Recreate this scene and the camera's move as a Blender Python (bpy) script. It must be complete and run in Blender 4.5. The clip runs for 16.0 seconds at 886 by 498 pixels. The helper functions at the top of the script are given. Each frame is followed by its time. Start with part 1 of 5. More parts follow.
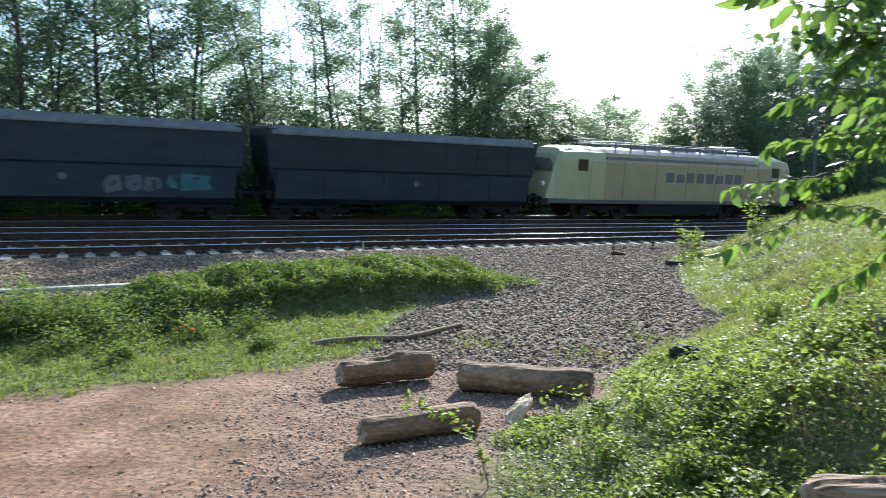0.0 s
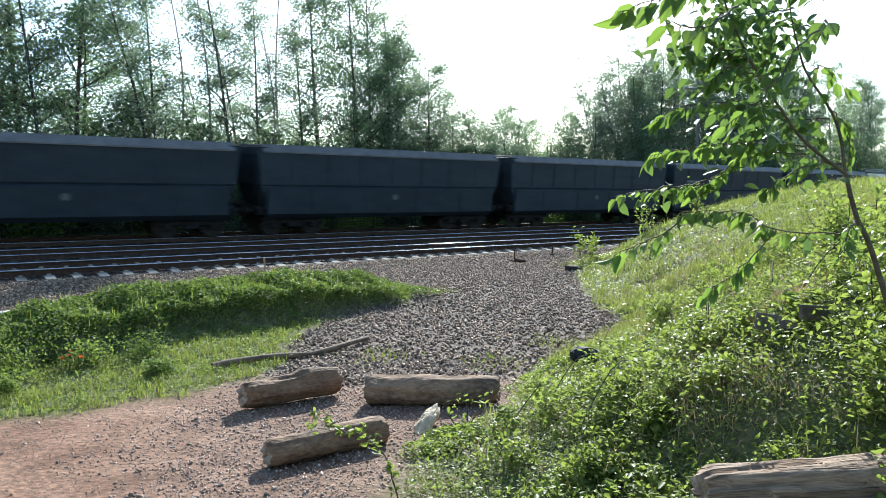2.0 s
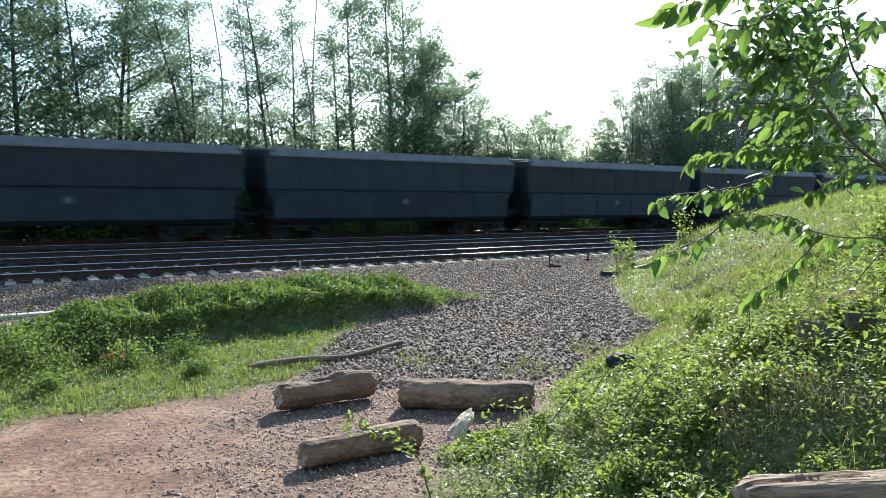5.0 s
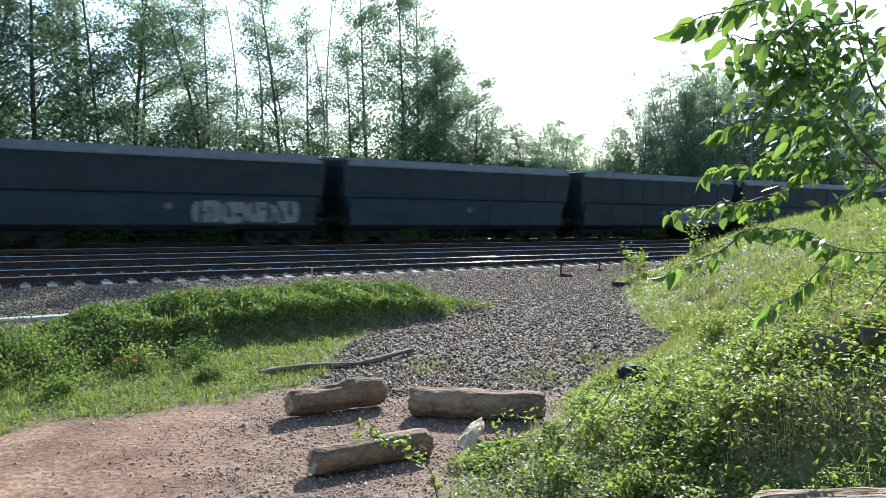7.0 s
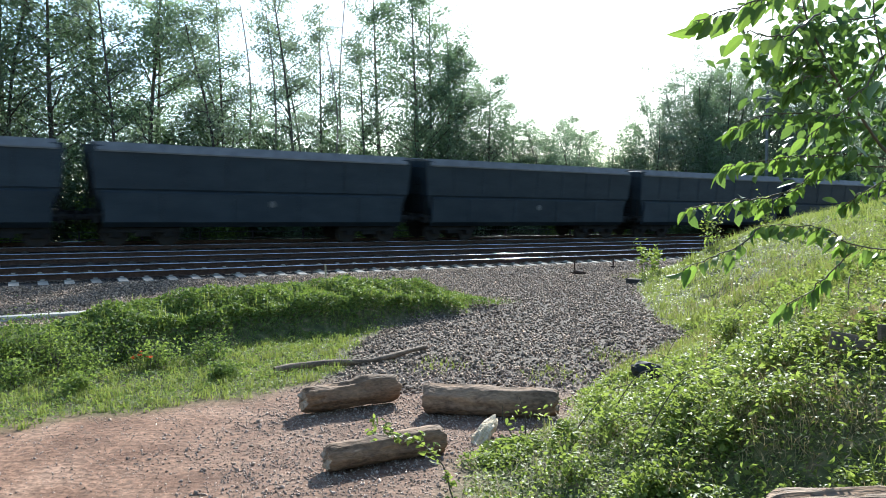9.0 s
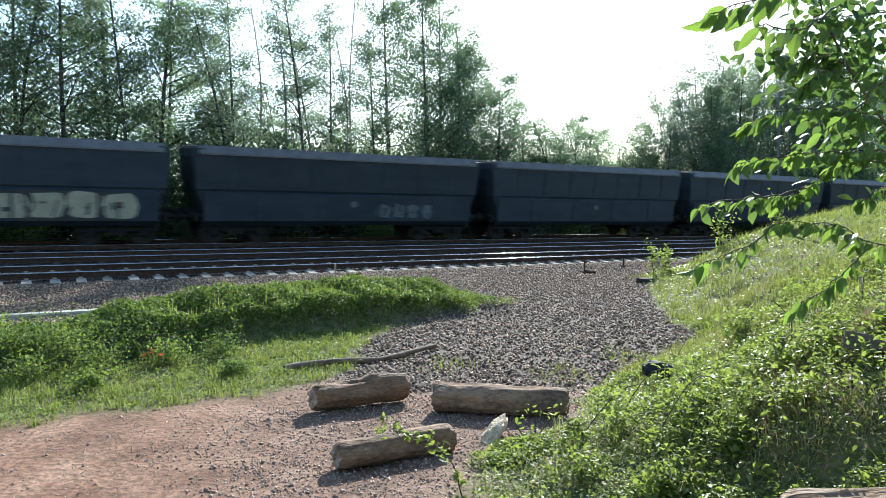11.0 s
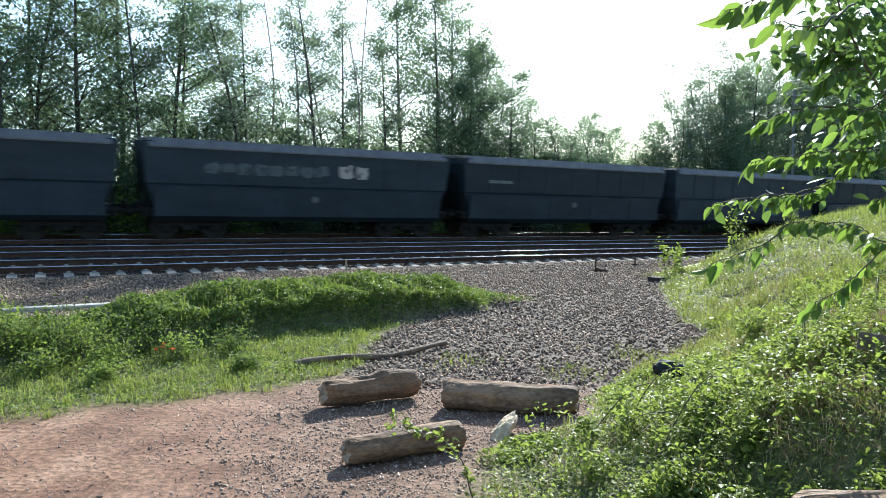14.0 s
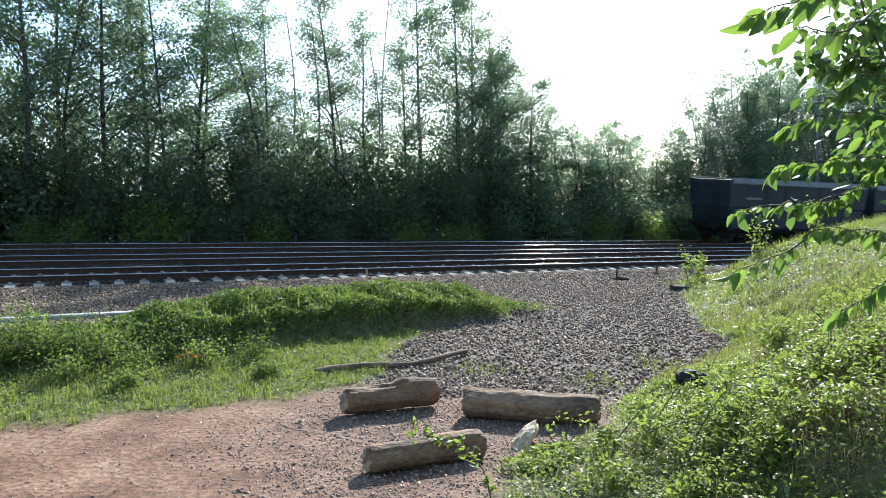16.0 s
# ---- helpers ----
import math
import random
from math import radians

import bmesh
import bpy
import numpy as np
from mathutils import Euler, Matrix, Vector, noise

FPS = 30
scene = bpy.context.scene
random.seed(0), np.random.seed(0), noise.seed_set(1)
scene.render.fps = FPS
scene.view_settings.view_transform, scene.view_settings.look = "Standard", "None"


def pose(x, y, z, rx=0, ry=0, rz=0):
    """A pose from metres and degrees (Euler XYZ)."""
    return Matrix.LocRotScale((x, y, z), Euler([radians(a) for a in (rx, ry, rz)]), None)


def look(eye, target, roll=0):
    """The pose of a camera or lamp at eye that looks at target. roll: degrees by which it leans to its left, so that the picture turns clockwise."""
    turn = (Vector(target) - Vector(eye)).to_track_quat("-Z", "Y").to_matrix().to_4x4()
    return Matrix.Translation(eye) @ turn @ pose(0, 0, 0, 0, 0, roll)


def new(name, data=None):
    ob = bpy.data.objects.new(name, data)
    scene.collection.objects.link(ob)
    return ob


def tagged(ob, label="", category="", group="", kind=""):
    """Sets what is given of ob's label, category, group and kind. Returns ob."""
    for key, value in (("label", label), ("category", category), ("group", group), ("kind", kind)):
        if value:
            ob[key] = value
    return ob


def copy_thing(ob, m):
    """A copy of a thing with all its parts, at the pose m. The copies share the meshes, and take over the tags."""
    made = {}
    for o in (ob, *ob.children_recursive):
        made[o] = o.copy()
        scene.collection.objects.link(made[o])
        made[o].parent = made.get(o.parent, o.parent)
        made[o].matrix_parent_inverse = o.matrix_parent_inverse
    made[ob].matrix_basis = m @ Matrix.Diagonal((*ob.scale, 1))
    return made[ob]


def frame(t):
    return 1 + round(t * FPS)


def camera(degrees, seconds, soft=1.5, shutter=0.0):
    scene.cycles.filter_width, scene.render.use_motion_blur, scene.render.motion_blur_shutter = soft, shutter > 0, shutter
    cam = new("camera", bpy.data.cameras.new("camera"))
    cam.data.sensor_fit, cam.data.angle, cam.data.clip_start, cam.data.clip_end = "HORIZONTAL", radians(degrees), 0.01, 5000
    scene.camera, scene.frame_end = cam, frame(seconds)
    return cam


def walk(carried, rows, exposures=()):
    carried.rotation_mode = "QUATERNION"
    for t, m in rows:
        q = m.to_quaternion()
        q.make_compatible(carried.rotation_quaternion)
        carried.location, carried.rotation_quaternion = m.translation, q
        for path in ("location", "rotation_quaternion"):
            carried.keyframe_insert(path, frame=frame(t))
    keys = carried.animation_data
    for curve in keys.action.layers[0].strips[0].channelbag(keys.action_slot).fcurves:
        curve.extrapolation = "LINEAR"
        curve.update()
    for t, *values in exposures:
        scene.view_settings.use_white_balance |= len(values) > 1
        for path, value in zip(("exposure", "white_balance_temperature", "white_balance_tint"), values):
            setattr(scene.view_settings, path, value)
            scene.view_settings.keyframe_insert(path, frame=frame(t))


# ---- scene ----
cam = camera(63.6, 16.0, 0.5, 0.3)
PATH = [
    (0, (-0.018, -0.176, 1.861), (-0.005, 1.82, 1.736), 0.5),
    (0.1, (-0.013, -0.179, 1.863), (0.055, 1.814, 1.737), 0.37),
    (0.2, (-0.008, -0.181, 1.865), (0.108, 1.808, 1.737), 0.26),
    (0.3, (-0.004, -0.184, 1.867), (0.157, 1.803, 1.738), 0.15),
    (0.4, (-0.001, -0.186, 1.869), (0.198, 1.799, 1.739), 0.07),
    (0.5, (0.002, -0.187, 1.87), (0.229, 1.796, 1.739), 0.0),
    (1, (0.005, -0.178, 1.867), (0.303, 1.796, 1.746), -0.8),
    (1.5, (0.003, -0.172, 1.868), (0.301, 1.802, 1.76), -1.0),
    (2, (0.002, -0.183, 1.872), (0.28, 1.795, 1.777), -1.0),
    (2.5, (-0.001, -0.185, 1.874), (0.255, 1.796, 1.789), -1.0),
    (3, (-0.004, -0.183, 1.871), (0.231, 1.801, 1.787), -1.0),
    (3.5, (-0.009, -0.169, 1.866), (0.21, 1.817, 1.78), -1.0),
    (4, (-0.003, -0.171, 1.863), (0.203, 1.817, 1.777), -1.0),
    (6.5, (-0.013, -0.165, 1.87), (0.146, 1.828, 1.807), -0.2),
    (7, (-0.017, -0.176, 1.872), (0.136, 1.817, 1.814), -0.1),
    (7.5, (-0.016, -0.17, 1.87), (0.128, 1.824, 1.813), -0.1),
    (8, (-0.019, -0.177, 1.866), (0.116, 1.818, 1.806), -0.2),
    (8.5, (-0.02, -0.165, 1.866), (0.107, 1.829, 1.801), -0.2),
    (9, (-0.022, -0.182, 1.873), (0.095, 1.813, 1.807), -0.2),
    (11.5, (-0.026, -0.166, 1.862), (0.059, 1.831, 1.793), 0.0),
    (12, (-0.032, -0.168, 1.867), (0.049, 1.829, 1.791), 0.2),
    (12.5, (-0.028, -0.167, 1.868), (0.047, 1.831, 1.79), 0.2),
    (13, (-0.028, -0.17, 1.867), (0.044, 1.827, 1.787), 0.3),
    (13.5, (-0.024, -0.165, 1.863), (0.04, 1.833, 1.783), 0.3),
    (14, (-0.026, -0.165, 1.862), (0.034, 1.832, 1.786), 0.3),
    (14.5, (-0.03, -0.168, 1.86), (0.022, 1.83, 1.789), 0.4),
    (15, (-0.029, -0.173, 1.862), (0.013, 1.826, 1.798), 0.4),
    (15.5, (-0.035, -0.173, 1.865), (-0.007, 1.826, 1.809), 0.4),
    (16, (-0.03, -0.173, 1.858), (-0.026, 1.827, 1.806), 0.2),
]
walk(cam, [(t, look(eye, aim, roll)) for t, eye, aim, roll in PATH], ((0, 1.17, 5740, 4), (16, 1.17, 5740, 4)))


# ---- light ----
SUN_ELEVATION, SUN_AZIMUTH = radians(30), radians(16.5)
world = bpy.data.worlds.new("sky")
scene.world = world
world.use_nodes = True
wn = world.node_tree
sky = wn.nodes.new("ShaderNodeTexSky")
sky.sky_type, sky.sun_disc = "NISHITA", False
sky.sun_elevation, sky.sun_rotation = SUN_ELEVATION, SUN_AZIMUTH
sky.air_density, sky.dust_density, sky.ozone_density = 1.2, 1.0, 1.8
wn.links.new(sky.outputs["Color"], wn.nodes["Background"].inputs["Color"])
wn.nodes["Background"].inputs["Strength"].default_value = 0.115
sun = new("sun", bpy.data.lights.new("sun", "SUN"))
sun.data.energy, sun.data.angle, sun.data.color = 5.0, radians(0.55), (1.0, 0.925, 0.82)
to_sun = Vector((math.cos(SUN_ELEVATION) * math.sin(SUN_AZIMUTH), math.cos(SUN_ELEVATION) * math.cos(SUN_AZIMUTH), math.sin(SUN_ELEVATION)))
sun.matrix_world = look(to_sun * 60, (0, 0, 0))

rng = np.random.default_rng(7)


# ---- materials ----
def surface(name, dark, light, scale=8.0, rough=0.8, bump=0.3, metal=0.0, fine=60.0, vary="", spread=0.35, distance=0.01, stretch=(1, 1, 1), gloss=0.5):
    """A two-scale procedural surface; vary: 'island' or 'object' adds a change of value from piece to piece."""
    m = bpy.data.materials.new(name)
    m.use_nodes = True
    t = m.node_tree
    n, l = t.nodes, t.links
    b = n["Principled BSDF"]
    co = n.new("ShaderNodeTexCoord")
    mp = n.new("ShaderNodeMapping")
    mp.inputs["Scale"].default_value = stretch
    l.new(co.outputs["Object"], mp.inputs["Vector"])
    big, small = n.new("ShaderNodeTexNoise"), n.new("ShaderNodeTexNoise")
    big.inputs["Scale"].default_value, big.inputs["Detail"].default_value = scale, 5
    small.inputs["Scale"].default_value, small.inputs["Detail"].default_value = fine, 3
    for q in (big, small):
        l.new(mp.outputs["Vector"], q.inputs["Vector"])
    mix = n.new("ShaderNodeMath")
    mix.operation = "MULTIPLY_ADD"
    mix.inputs[1].default_value = 0.45
    l.new(small.outputs["Fac"], mix.inputs[0])
    half = n.new("ShaderNodeMath")
    half.operation = "MULTIPLY"
    half.inputs[1].default_value = 0.6
    l.new(big.outputs["Fac"], half.inputs[0])
    l.new(half.outputs[0], mix.inputs[2])
    ramp = n.new("ShaderNodeValToRGB")
    ramp.color_ramp.elements[0].position, ramp.color_ramp.elements[1].position = 0.34, 0.72
    ramp.color_ramp.elements[0].color, ramp.color_ramp.elements[1].color = (*dark, 1), (*light, 1)
    l.new(mix.outputs[0], ramp.inputs["Fac"])
    out = ramp.outputs["Color"]
    if vary:
        src = n.new("ShaderNodeNewGeometry").outputs["Random Per Island"] if vary == "island" else n.new("ShaderNodeObjectInfo").outputs["Random"]
        rg = n.new("ShaderNodeMapRange")
        rg.inputs["To Min"].default_value, rg.inputs["To Max"].default_value = 1 - spread, 1 + spread
        l.new(src, rg.inputs["Value"])
        hs = n.new("ShaderNodeHueSaturation")
        l.new(rg.outputs[0], hs.inputs["Value"])
        l.new(out, hs.inputs["Color"])
        out = hs.outputs["Color"]
    l.new(out, b.inputs["Base Color"])
    b.inputs["Roughness"].default_value, b.inputs["Metallic"].default_value = rough, metal
    b.inputs["Specular IOR Level"].default_value = gloss
    if bump:
        bp = n.new("ShaderNodeBump")
        bp.inputs["Strength"].default_value, bp.inputs["Distance"].default_value = bump, distance
        l.new(mix.outputs[0], bp.inputs["Height"])
        l.new(bp.outputs["Normal"], b.inputs["Normal"])
    return m


def leafy(name, dark, light, through_light=0.45, rough=0.45, vary="island", glow=(0.32, 0.5, 0.06), gloss=0.3):
    """A leaf: glossy on its face, and sunlight shines through it."""
    m = bpy.data.materials.new(name)
    m.use_nodes = True
    t = m.node_tree
    n, l = t.nodes, t.links
    b = n["Principled BSDF"]
    src = n.new("ShaderNodeNewGeometry").outputs["Random Per Island"] if vary == "island" else n.new("ShaderNodeObjectInfo").outputs["Random"]
    ramp = n.new("ShaderNodeValToRGB")
    ramp.color_ramp.elements[0].color, ramp.color_ramp.elements[1].color = (*dark, 1), (*light, 1)
    l.new(src, ramp.inputs["Fac"])
    l.new(ramp.outputs["Color"], b.inputs["Base Color"])
    b.inputs["Roughness"].default_value = rough
    b.inputs["Specular IOR Level"].default_value = gloss
    tr = n.new("ShaderNodeBsdfTranslucent")
    mc = n.new("ShaderNodeMixRGB")
    mc.inputs["Fac"].default_value = 0.55
    mc.inputs["Color2"].default_value = (*glow, 1)
    l.new(ramp.outputs["Color"], mc.inputs["Color1"])
    l.new(mc.outputs["Color"], tr.inputs["Color"])
    mx = n.new("ShaderNodeMixShader")
    mx.inputs["Fac"].default_value = through_light
    l.new(b.outputs[0], mx.inputs[1])
    l.new(tr.outputs[0], mx.inputs[2])
    l.new(mx.outputs[0], n["Material Output"].inputs["Surface"])
    return m


def soil_material():
    """Reddish trodden soil, grey ballast and turf soil, mixed by the cover that the ground mesh carries."""
    m = bpy.data.materials.new("ground_cover")
    m.use_nodes = True
    t = m.node_tree
    n, l = t.nodes, t.links
    b = n["Principled BSDF"]
    co = n.new("ShaderNodeTexCoord")

    def tex(kind, scale, detail=4):
        q = n.new(kind)
        q.inputs["Scale"].default_value = scale
        if kind == "ShaderNodeTexNoise":
            q.inputs["Detail"].default_value = detail
        l.new(co.outputs["Object"], q.inputs["Vector"])
        return q

    def ramp(src, *stops):
        r = n.new("ShaderNodeValToRGB")
        r.color_ramp.elements[0].position, r.color_ramp.elements[0].color = stops[0][0], (*stops[0][1], 1)
        r.color_ramp.elements[1].position, r.color_ramp.elements[1].color = stops[-1][0], (*stops[-1][1], 1)
        for p, c in stops[1:-1]:
            r.color_ramp.elements.new(p).color = (*c, 1)
        l.new(src, r.inputs["Fac"])
        return r.outputs["Color"]

    def blend(fac, a, c):
        q = n.new("ShaderNodeMixRGB")
        l.new(fac, q.inputs["Fac"])
        l.new(a, q.inputs["Color1"])
        l.new(c, q.inputs["Color2"])
        return q.outputs["Color"]

    soil_n, grain = tex("ShaderNodeTexNoise", 1.6, 6), tex("ShaderNodeTexNoise", 17, 9)
    soil = ramp(soil_n.outputs["Fac"], (0.3, (0.145, 0.076, 0.047)), (0.5, (0.235, 0.136, 0.088)), (0.72, (0.325, 0.205, 0.14)))
    grains = ramp(grain.outputs["Fac"], (0.38, (0.42, 0.41, 0.4)), (0.62, (1.2, 1.17, 1.14)))
    mul = n.new("ShaderNodeMixRGB")
    mul.blend_type = "MULTIPLY"
    mul.inputs["Fac"].default_value = 0.7
    l.new(soil, mul.inputs["Color1"])
    l.new(grains, mul.inputs["Color2"])
    pebble = tex("ShaderNodeTexVoronoi", 26)
    stone = ramp(pebble.outputs["Color"], (0.1, (0.065, 0.048, 0.037)), (0.5, (0.15, 0.115, 0.09)), (0.9, (0.31, 0.245, 0.195)))
    # Shade in the crevices between pebbles, multiplied into the stone colour.
    gap_shade = ramp(pebble.outputs["Distance"], (0.25, (1, 1, 1)), (0.75, (0.18, 0.17, 0.16)))
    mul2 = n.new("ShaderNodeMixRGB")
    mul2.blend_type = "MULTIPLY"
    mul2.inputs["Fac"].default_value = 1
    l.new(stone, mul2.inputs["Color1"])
    l.new(gap_shade, mul2.inputs["Color2"])
    turf = ramp(tex("ShaderNodeTexNoise", 9, 6).outputs["Fac"], (0.3, (0.055, 0.055, 0.024)), (0.5, (0.1, 0.11, 0.04)), (0.72, (0.2, 0.155, 0.085)))
    ga, ta = n.new("ShaderNodeAttribute"), n.new("ShaderNodeAttribute")
    ga.attribute_name, ta.attribute_name = "gravel", "turf"
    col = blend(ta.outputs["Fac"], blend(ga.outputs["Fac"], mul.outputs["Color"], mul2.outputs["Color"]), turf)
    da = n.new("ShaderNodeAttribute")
    da.attribute_name = "dark_trackbed"
    dark_pebbles = ramp(pebble.outputs["Color"], (0.1, (0.012, 0.01, 0.009)), (0.9, (0.05, 0.043, 0.038)))
    col = blend(da.outputs["Fac"], col, dark_pebbles)
    l.new(col, b.inputs["Base Color"])
    b.inputs["Roughness"].default_value = 0.92
    b.inputs["Specular IOR Level"].default_value = 0.2
    h = n.new("ShaderNodeMath")
    h.operation = "MULTIPLY"
    l.new(pebble.outputs["Distance"], h.inputs[0])
    l.new(ga.outputs["Fac"], h.inputs[1])
    h2 = n.new("ShaderNodeMath")
    h2.operation = "SUBTRACT"
    l.new(grain.outputs["Fac"], h2.inputs[0])
    l.new(h.outputs[0], h2.inputs[1])
    bp = n.new("ShaderNodeBump")
    bp.inputs["Strength"].default_value, bp.inputs["Distance"].default_value = 0.6, 0.03
    l.new(h2.outputs[0], bp.inputs["Height"])
    l.new(bp.outputs["Normal"], b.inputs["Normal"])
    return m


GROUND = soil_material()
STONE = surface("ballast_stone", (0.1, 0.07, 0.049), (0.39, 0.295, 0.218), 30, 0.85, 0.3, vary="island", spread=0.65, gloss=0.15)
DARK_STONE = surface("dark_ballast_stone", (0.018, 0.015, 0.013), (0.075, 0.064, 0.056), 30, 0.9, 0.3, vary="island", spread=0.5, gloss=0.08)
DARK_CONCRETE = surface("dark_sleeper_concrete", (0.03, 0.027, 0.024), (0.085, 0.078, 0.07), 6, 0.9, 0.25, vary="object", spread=0.25, gloss=0.1)
PEBBLE = surface("path_pebble", (0.2, 0.145, 0.112), (0.46, 0.36, 0.29), 30, 0.85, 0.3, vary="island", spread=0.5, gloss=0.15)
CONCRETE = surface("sleeper_concrete", (0.18, 0.165, 0.142), (0.37, 0.34, 0.295), 6, 0.9, 0.25, vary="object", spread=0.2, gloss=0.1)
DUCT = surface("duct_concrete", (0.3, 0.285, 0.26), (0.52, 0.485, 0.43), 5, 0.9, 0.2, vary="object", spread=0.12, gloss=0.1)
RAIL_TOP = surface("polished_rail", (0.5, 0.5, 0.5), (0.68, 0.67, 0.66), 3, 0.105, 0.0, 1.0)
RAIL_RUST = surface("rusty_rail", (0.03, 0.019, 0.014), (0.085, 0.05, 0.035), 10, 0.9, 0.2, gloss=0.15)
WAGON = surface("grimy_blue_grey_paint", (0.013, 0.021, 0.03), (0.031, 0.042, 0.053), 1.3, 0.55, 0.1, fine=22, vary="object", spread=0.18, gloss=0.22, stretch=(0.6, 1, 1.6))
# Paler than the body: sky light on the sloping coping is put into the colour.
COPING = surface("skylit_steel_coping", (0.075, 0.075, 0.077), (0.145, 0.143, 0.143), 2.5, 0.6, 0.15, vary="object", spread=0.12)
UNDER = surface("dark_underframe", (0.008, 0.008, 0.009), (0.025, 0.024, 0.023), 5, 0.85, 0.2, gloss=0.15)
WHEEL = surface("wheel_steel", (0.014, 0.012, 0.011), (0.04, 0.035, 0.031), 6, 0.7, 0.2, 0.1, gloss=0.2)
COAL = surface("coal_load", (0.008, 0.008, 0.009), (0.03, 0.03, 0.032), 9, 0.7, 0.8, distance=0.08)
CREAM = surface("cream_loco_paint", (0.25, 0.205, 0.12), (0.315, 0.262, 0.155), 1.2, 0.35, 0.04)
LIME = surface("lime_cab_paint", (0.3, 0.29, 0.16), (0.37, 0.355, 0.2), 1.2, 0.35, 0.04)
LOCO_GREY = surface("grey_loco_paint", (0.05, 0.055, 0.06), (0.09, 0.095, 0.1), 2, 0.45, 0.08)
ROOF_GREY = surface("loco_roof_paint", (0.1, 0.105, 0.115), (0.17, 0.175, 0.185), 2, 0.5, 0.1)
LETTER = surface("grey_lettering", (0.07, 0.075, 0.08), (0.11, 0.115, 0.12), 4, 0.5, 0.0)
WHITE_MARK = surface("pale_marking", (0.13, 0.14, 0.145), (0.22, 0.23, 0.235), 6, 0.6, 0.0)
SPRAY_CREAM = surface("cream_spray_paint", (0.22, 0.21, 0.145), (0.36, 0.345, 0.25), 3, 0.6, 0.0)
SPRAY_SILVER = surface("silver_spray_paint", (0.11, 0.12, 0.125), (0.21, 0.22, 0.225), 3, 0.5, 0.0)
SPRAY_TEAL = surface("teal_spray_paint", (0.02, 0.075, 0.09), (0.04, 0.125, 0.145), 3, 0.6, 0.0)
SPRAY_PINK = surface("faded_pink_spray_paint", (0.3, 0.26, 0.25), (0.42, 0.37, 0.35), 3, 0.6, 0.0)
SPRAY_DARK = surface("black_spray_paint", (0.01, 0.01, 0.012), (0.03, 0.03, 0.035), 3, 0.6, 0.0)
SPRAY_FAINT = surface("faint_old_spray_paint", (0.04, 0.055, 0.065), (0.095, 0.115, 0.125), 2, 0.6, 0.0)
WINDOW = surface("dark_cab_glass", (0.01, 0.012, 0.014), (0.02, 0.022, 0.025), 2, 0.06, 0.0)
LAMP_GLASS = surface("headlamp_glass", (0.5, 0.5, 0.48), (0.7, 0.7, 0.68), 2, 0.1, 0.0)
GALVANISED = surface("galvanised_steel", (0.25, 0.26, 0.27), (0.42, 0.43, 0.44), 8, 0.45, 0.1, 0.7)
BARK = surface("tree_bark", (0.035, 0.03, 0.024), (0.13, 0.115, 0.095), 3, 0.9, 0.5, fine=25, stretch=(1, 1, 0.25))
PALE_BARK = surface("pale_bark", (0.09, 0.08, 0.065), (0.25, 0.23, 0.2), 3, 0.9, 0.4, fine=25, stretch=(1, 1, 0.25))
TWIG = surface("green_brown_twig", (0.04, 0.033, 0.018), (0.13, 0.105, 0.06), 12, 0.8, 0.3)
LOG_WOOD = surface("weathered_log", (0.032, 0.017, 0.008), (0.35, 0.205, 0.11), 3.6, 0.85, 1.0, fine=26, distance=0.03, stretch=(0.75, 1.8, 1.8), vary="object", spread=0.2)
SPLIT_WOOD = surface("cracked_grey_split_wood", (0.026, 0.014, 0.008), (0.5, 0.335, 0.21), 5, 0.85, 1.0, fine=30, distance=0.04, stretch=(0.3, 2.2, 2.2))
BARKY_LOG = surface("log_with_peeling_bark", (0.03, 0.016, 0.009), (0.37, 0.235, 0.14), 4.5, 0.9, 1.0, fine=22, distance=0.03, stretch=(0.7, 1.3, 1.3))
LOG_END = surface("sawn_log_end", (0.16, 0.11, 0.07), (0.42, 0.33, 0.24), 9, 0.85, 0.5, fine=50)
LOG_BARK = surface("peeling_log_bark", (0.05, 0.033, 0.022), (0.25, 0.175, 0.115), 6, 0.9, 0.8, fine=40, distance=0.02, stretch=(0.5, 2, 2))
PALE_STONE = surface("pale_lichen_stone", (0.36, 0.26, 0.15), (0.8, 0.66, 0.46), 14, 0.95, 1.0, distance=0.03)
BLACK_PLASTIC = surface("black_plastic", (0.008, 0.009, 0.008), (0.02, 0.022, 0.02), 8, 0.8, 0.5)
FENCE_WOOD = surface("dark_fence_wood", (0.02, 0.018, 0.016), (0.055, 0.05, 0.045), 6, 0.85, 0.3)
OLD_BOARD = surface("grey_old_board", (0.06, 0.044, 0.032), (0.22, 0.17, 0.125), 4, 0.85, 0.5, stretch=(0.4, 3, 3))
MAST = surface("mast_steel", (0.1, 0.108, 0.108), (0.2, 0.208, 0.208), 4, 0.7, 0.1)
TREE_LEAF = leafy("woodland_leaf", (0.06, 0.09, 0.055), (0.15, 0.19, 0.11), 0.6, 0.5, glow=(0.33, 0.47, 0.25))
TREE_LEAF_B = leafy("silvery_woodland_leaf", (0.075, 0.1, 0.075), (0.17, 0.2, 0.14), 0.6, 0.5, glow=(0.38, 0.5, 0.3))
BUSH_LEAF = leafy("undergrowth_leaf", (0.035, 0.062, 0.036), (0.1, 0.135, 0.07), 0.45, 0.5, glow=(0.24, 0.36, 0.14))
WEED_LEAF = leafy("bright_weed_leaf", (0.06, 0.1, 0.02), (0.16, 0.2, 0.05), 0.5, 0.55)
HERB_LEAF = leafy("bank_herb_leaf", (0.05, 0.088, 0.02), (0.23, 0.265, 0.06), 0.48, 0.5, glow=(0.42, 0.54, 0.09))
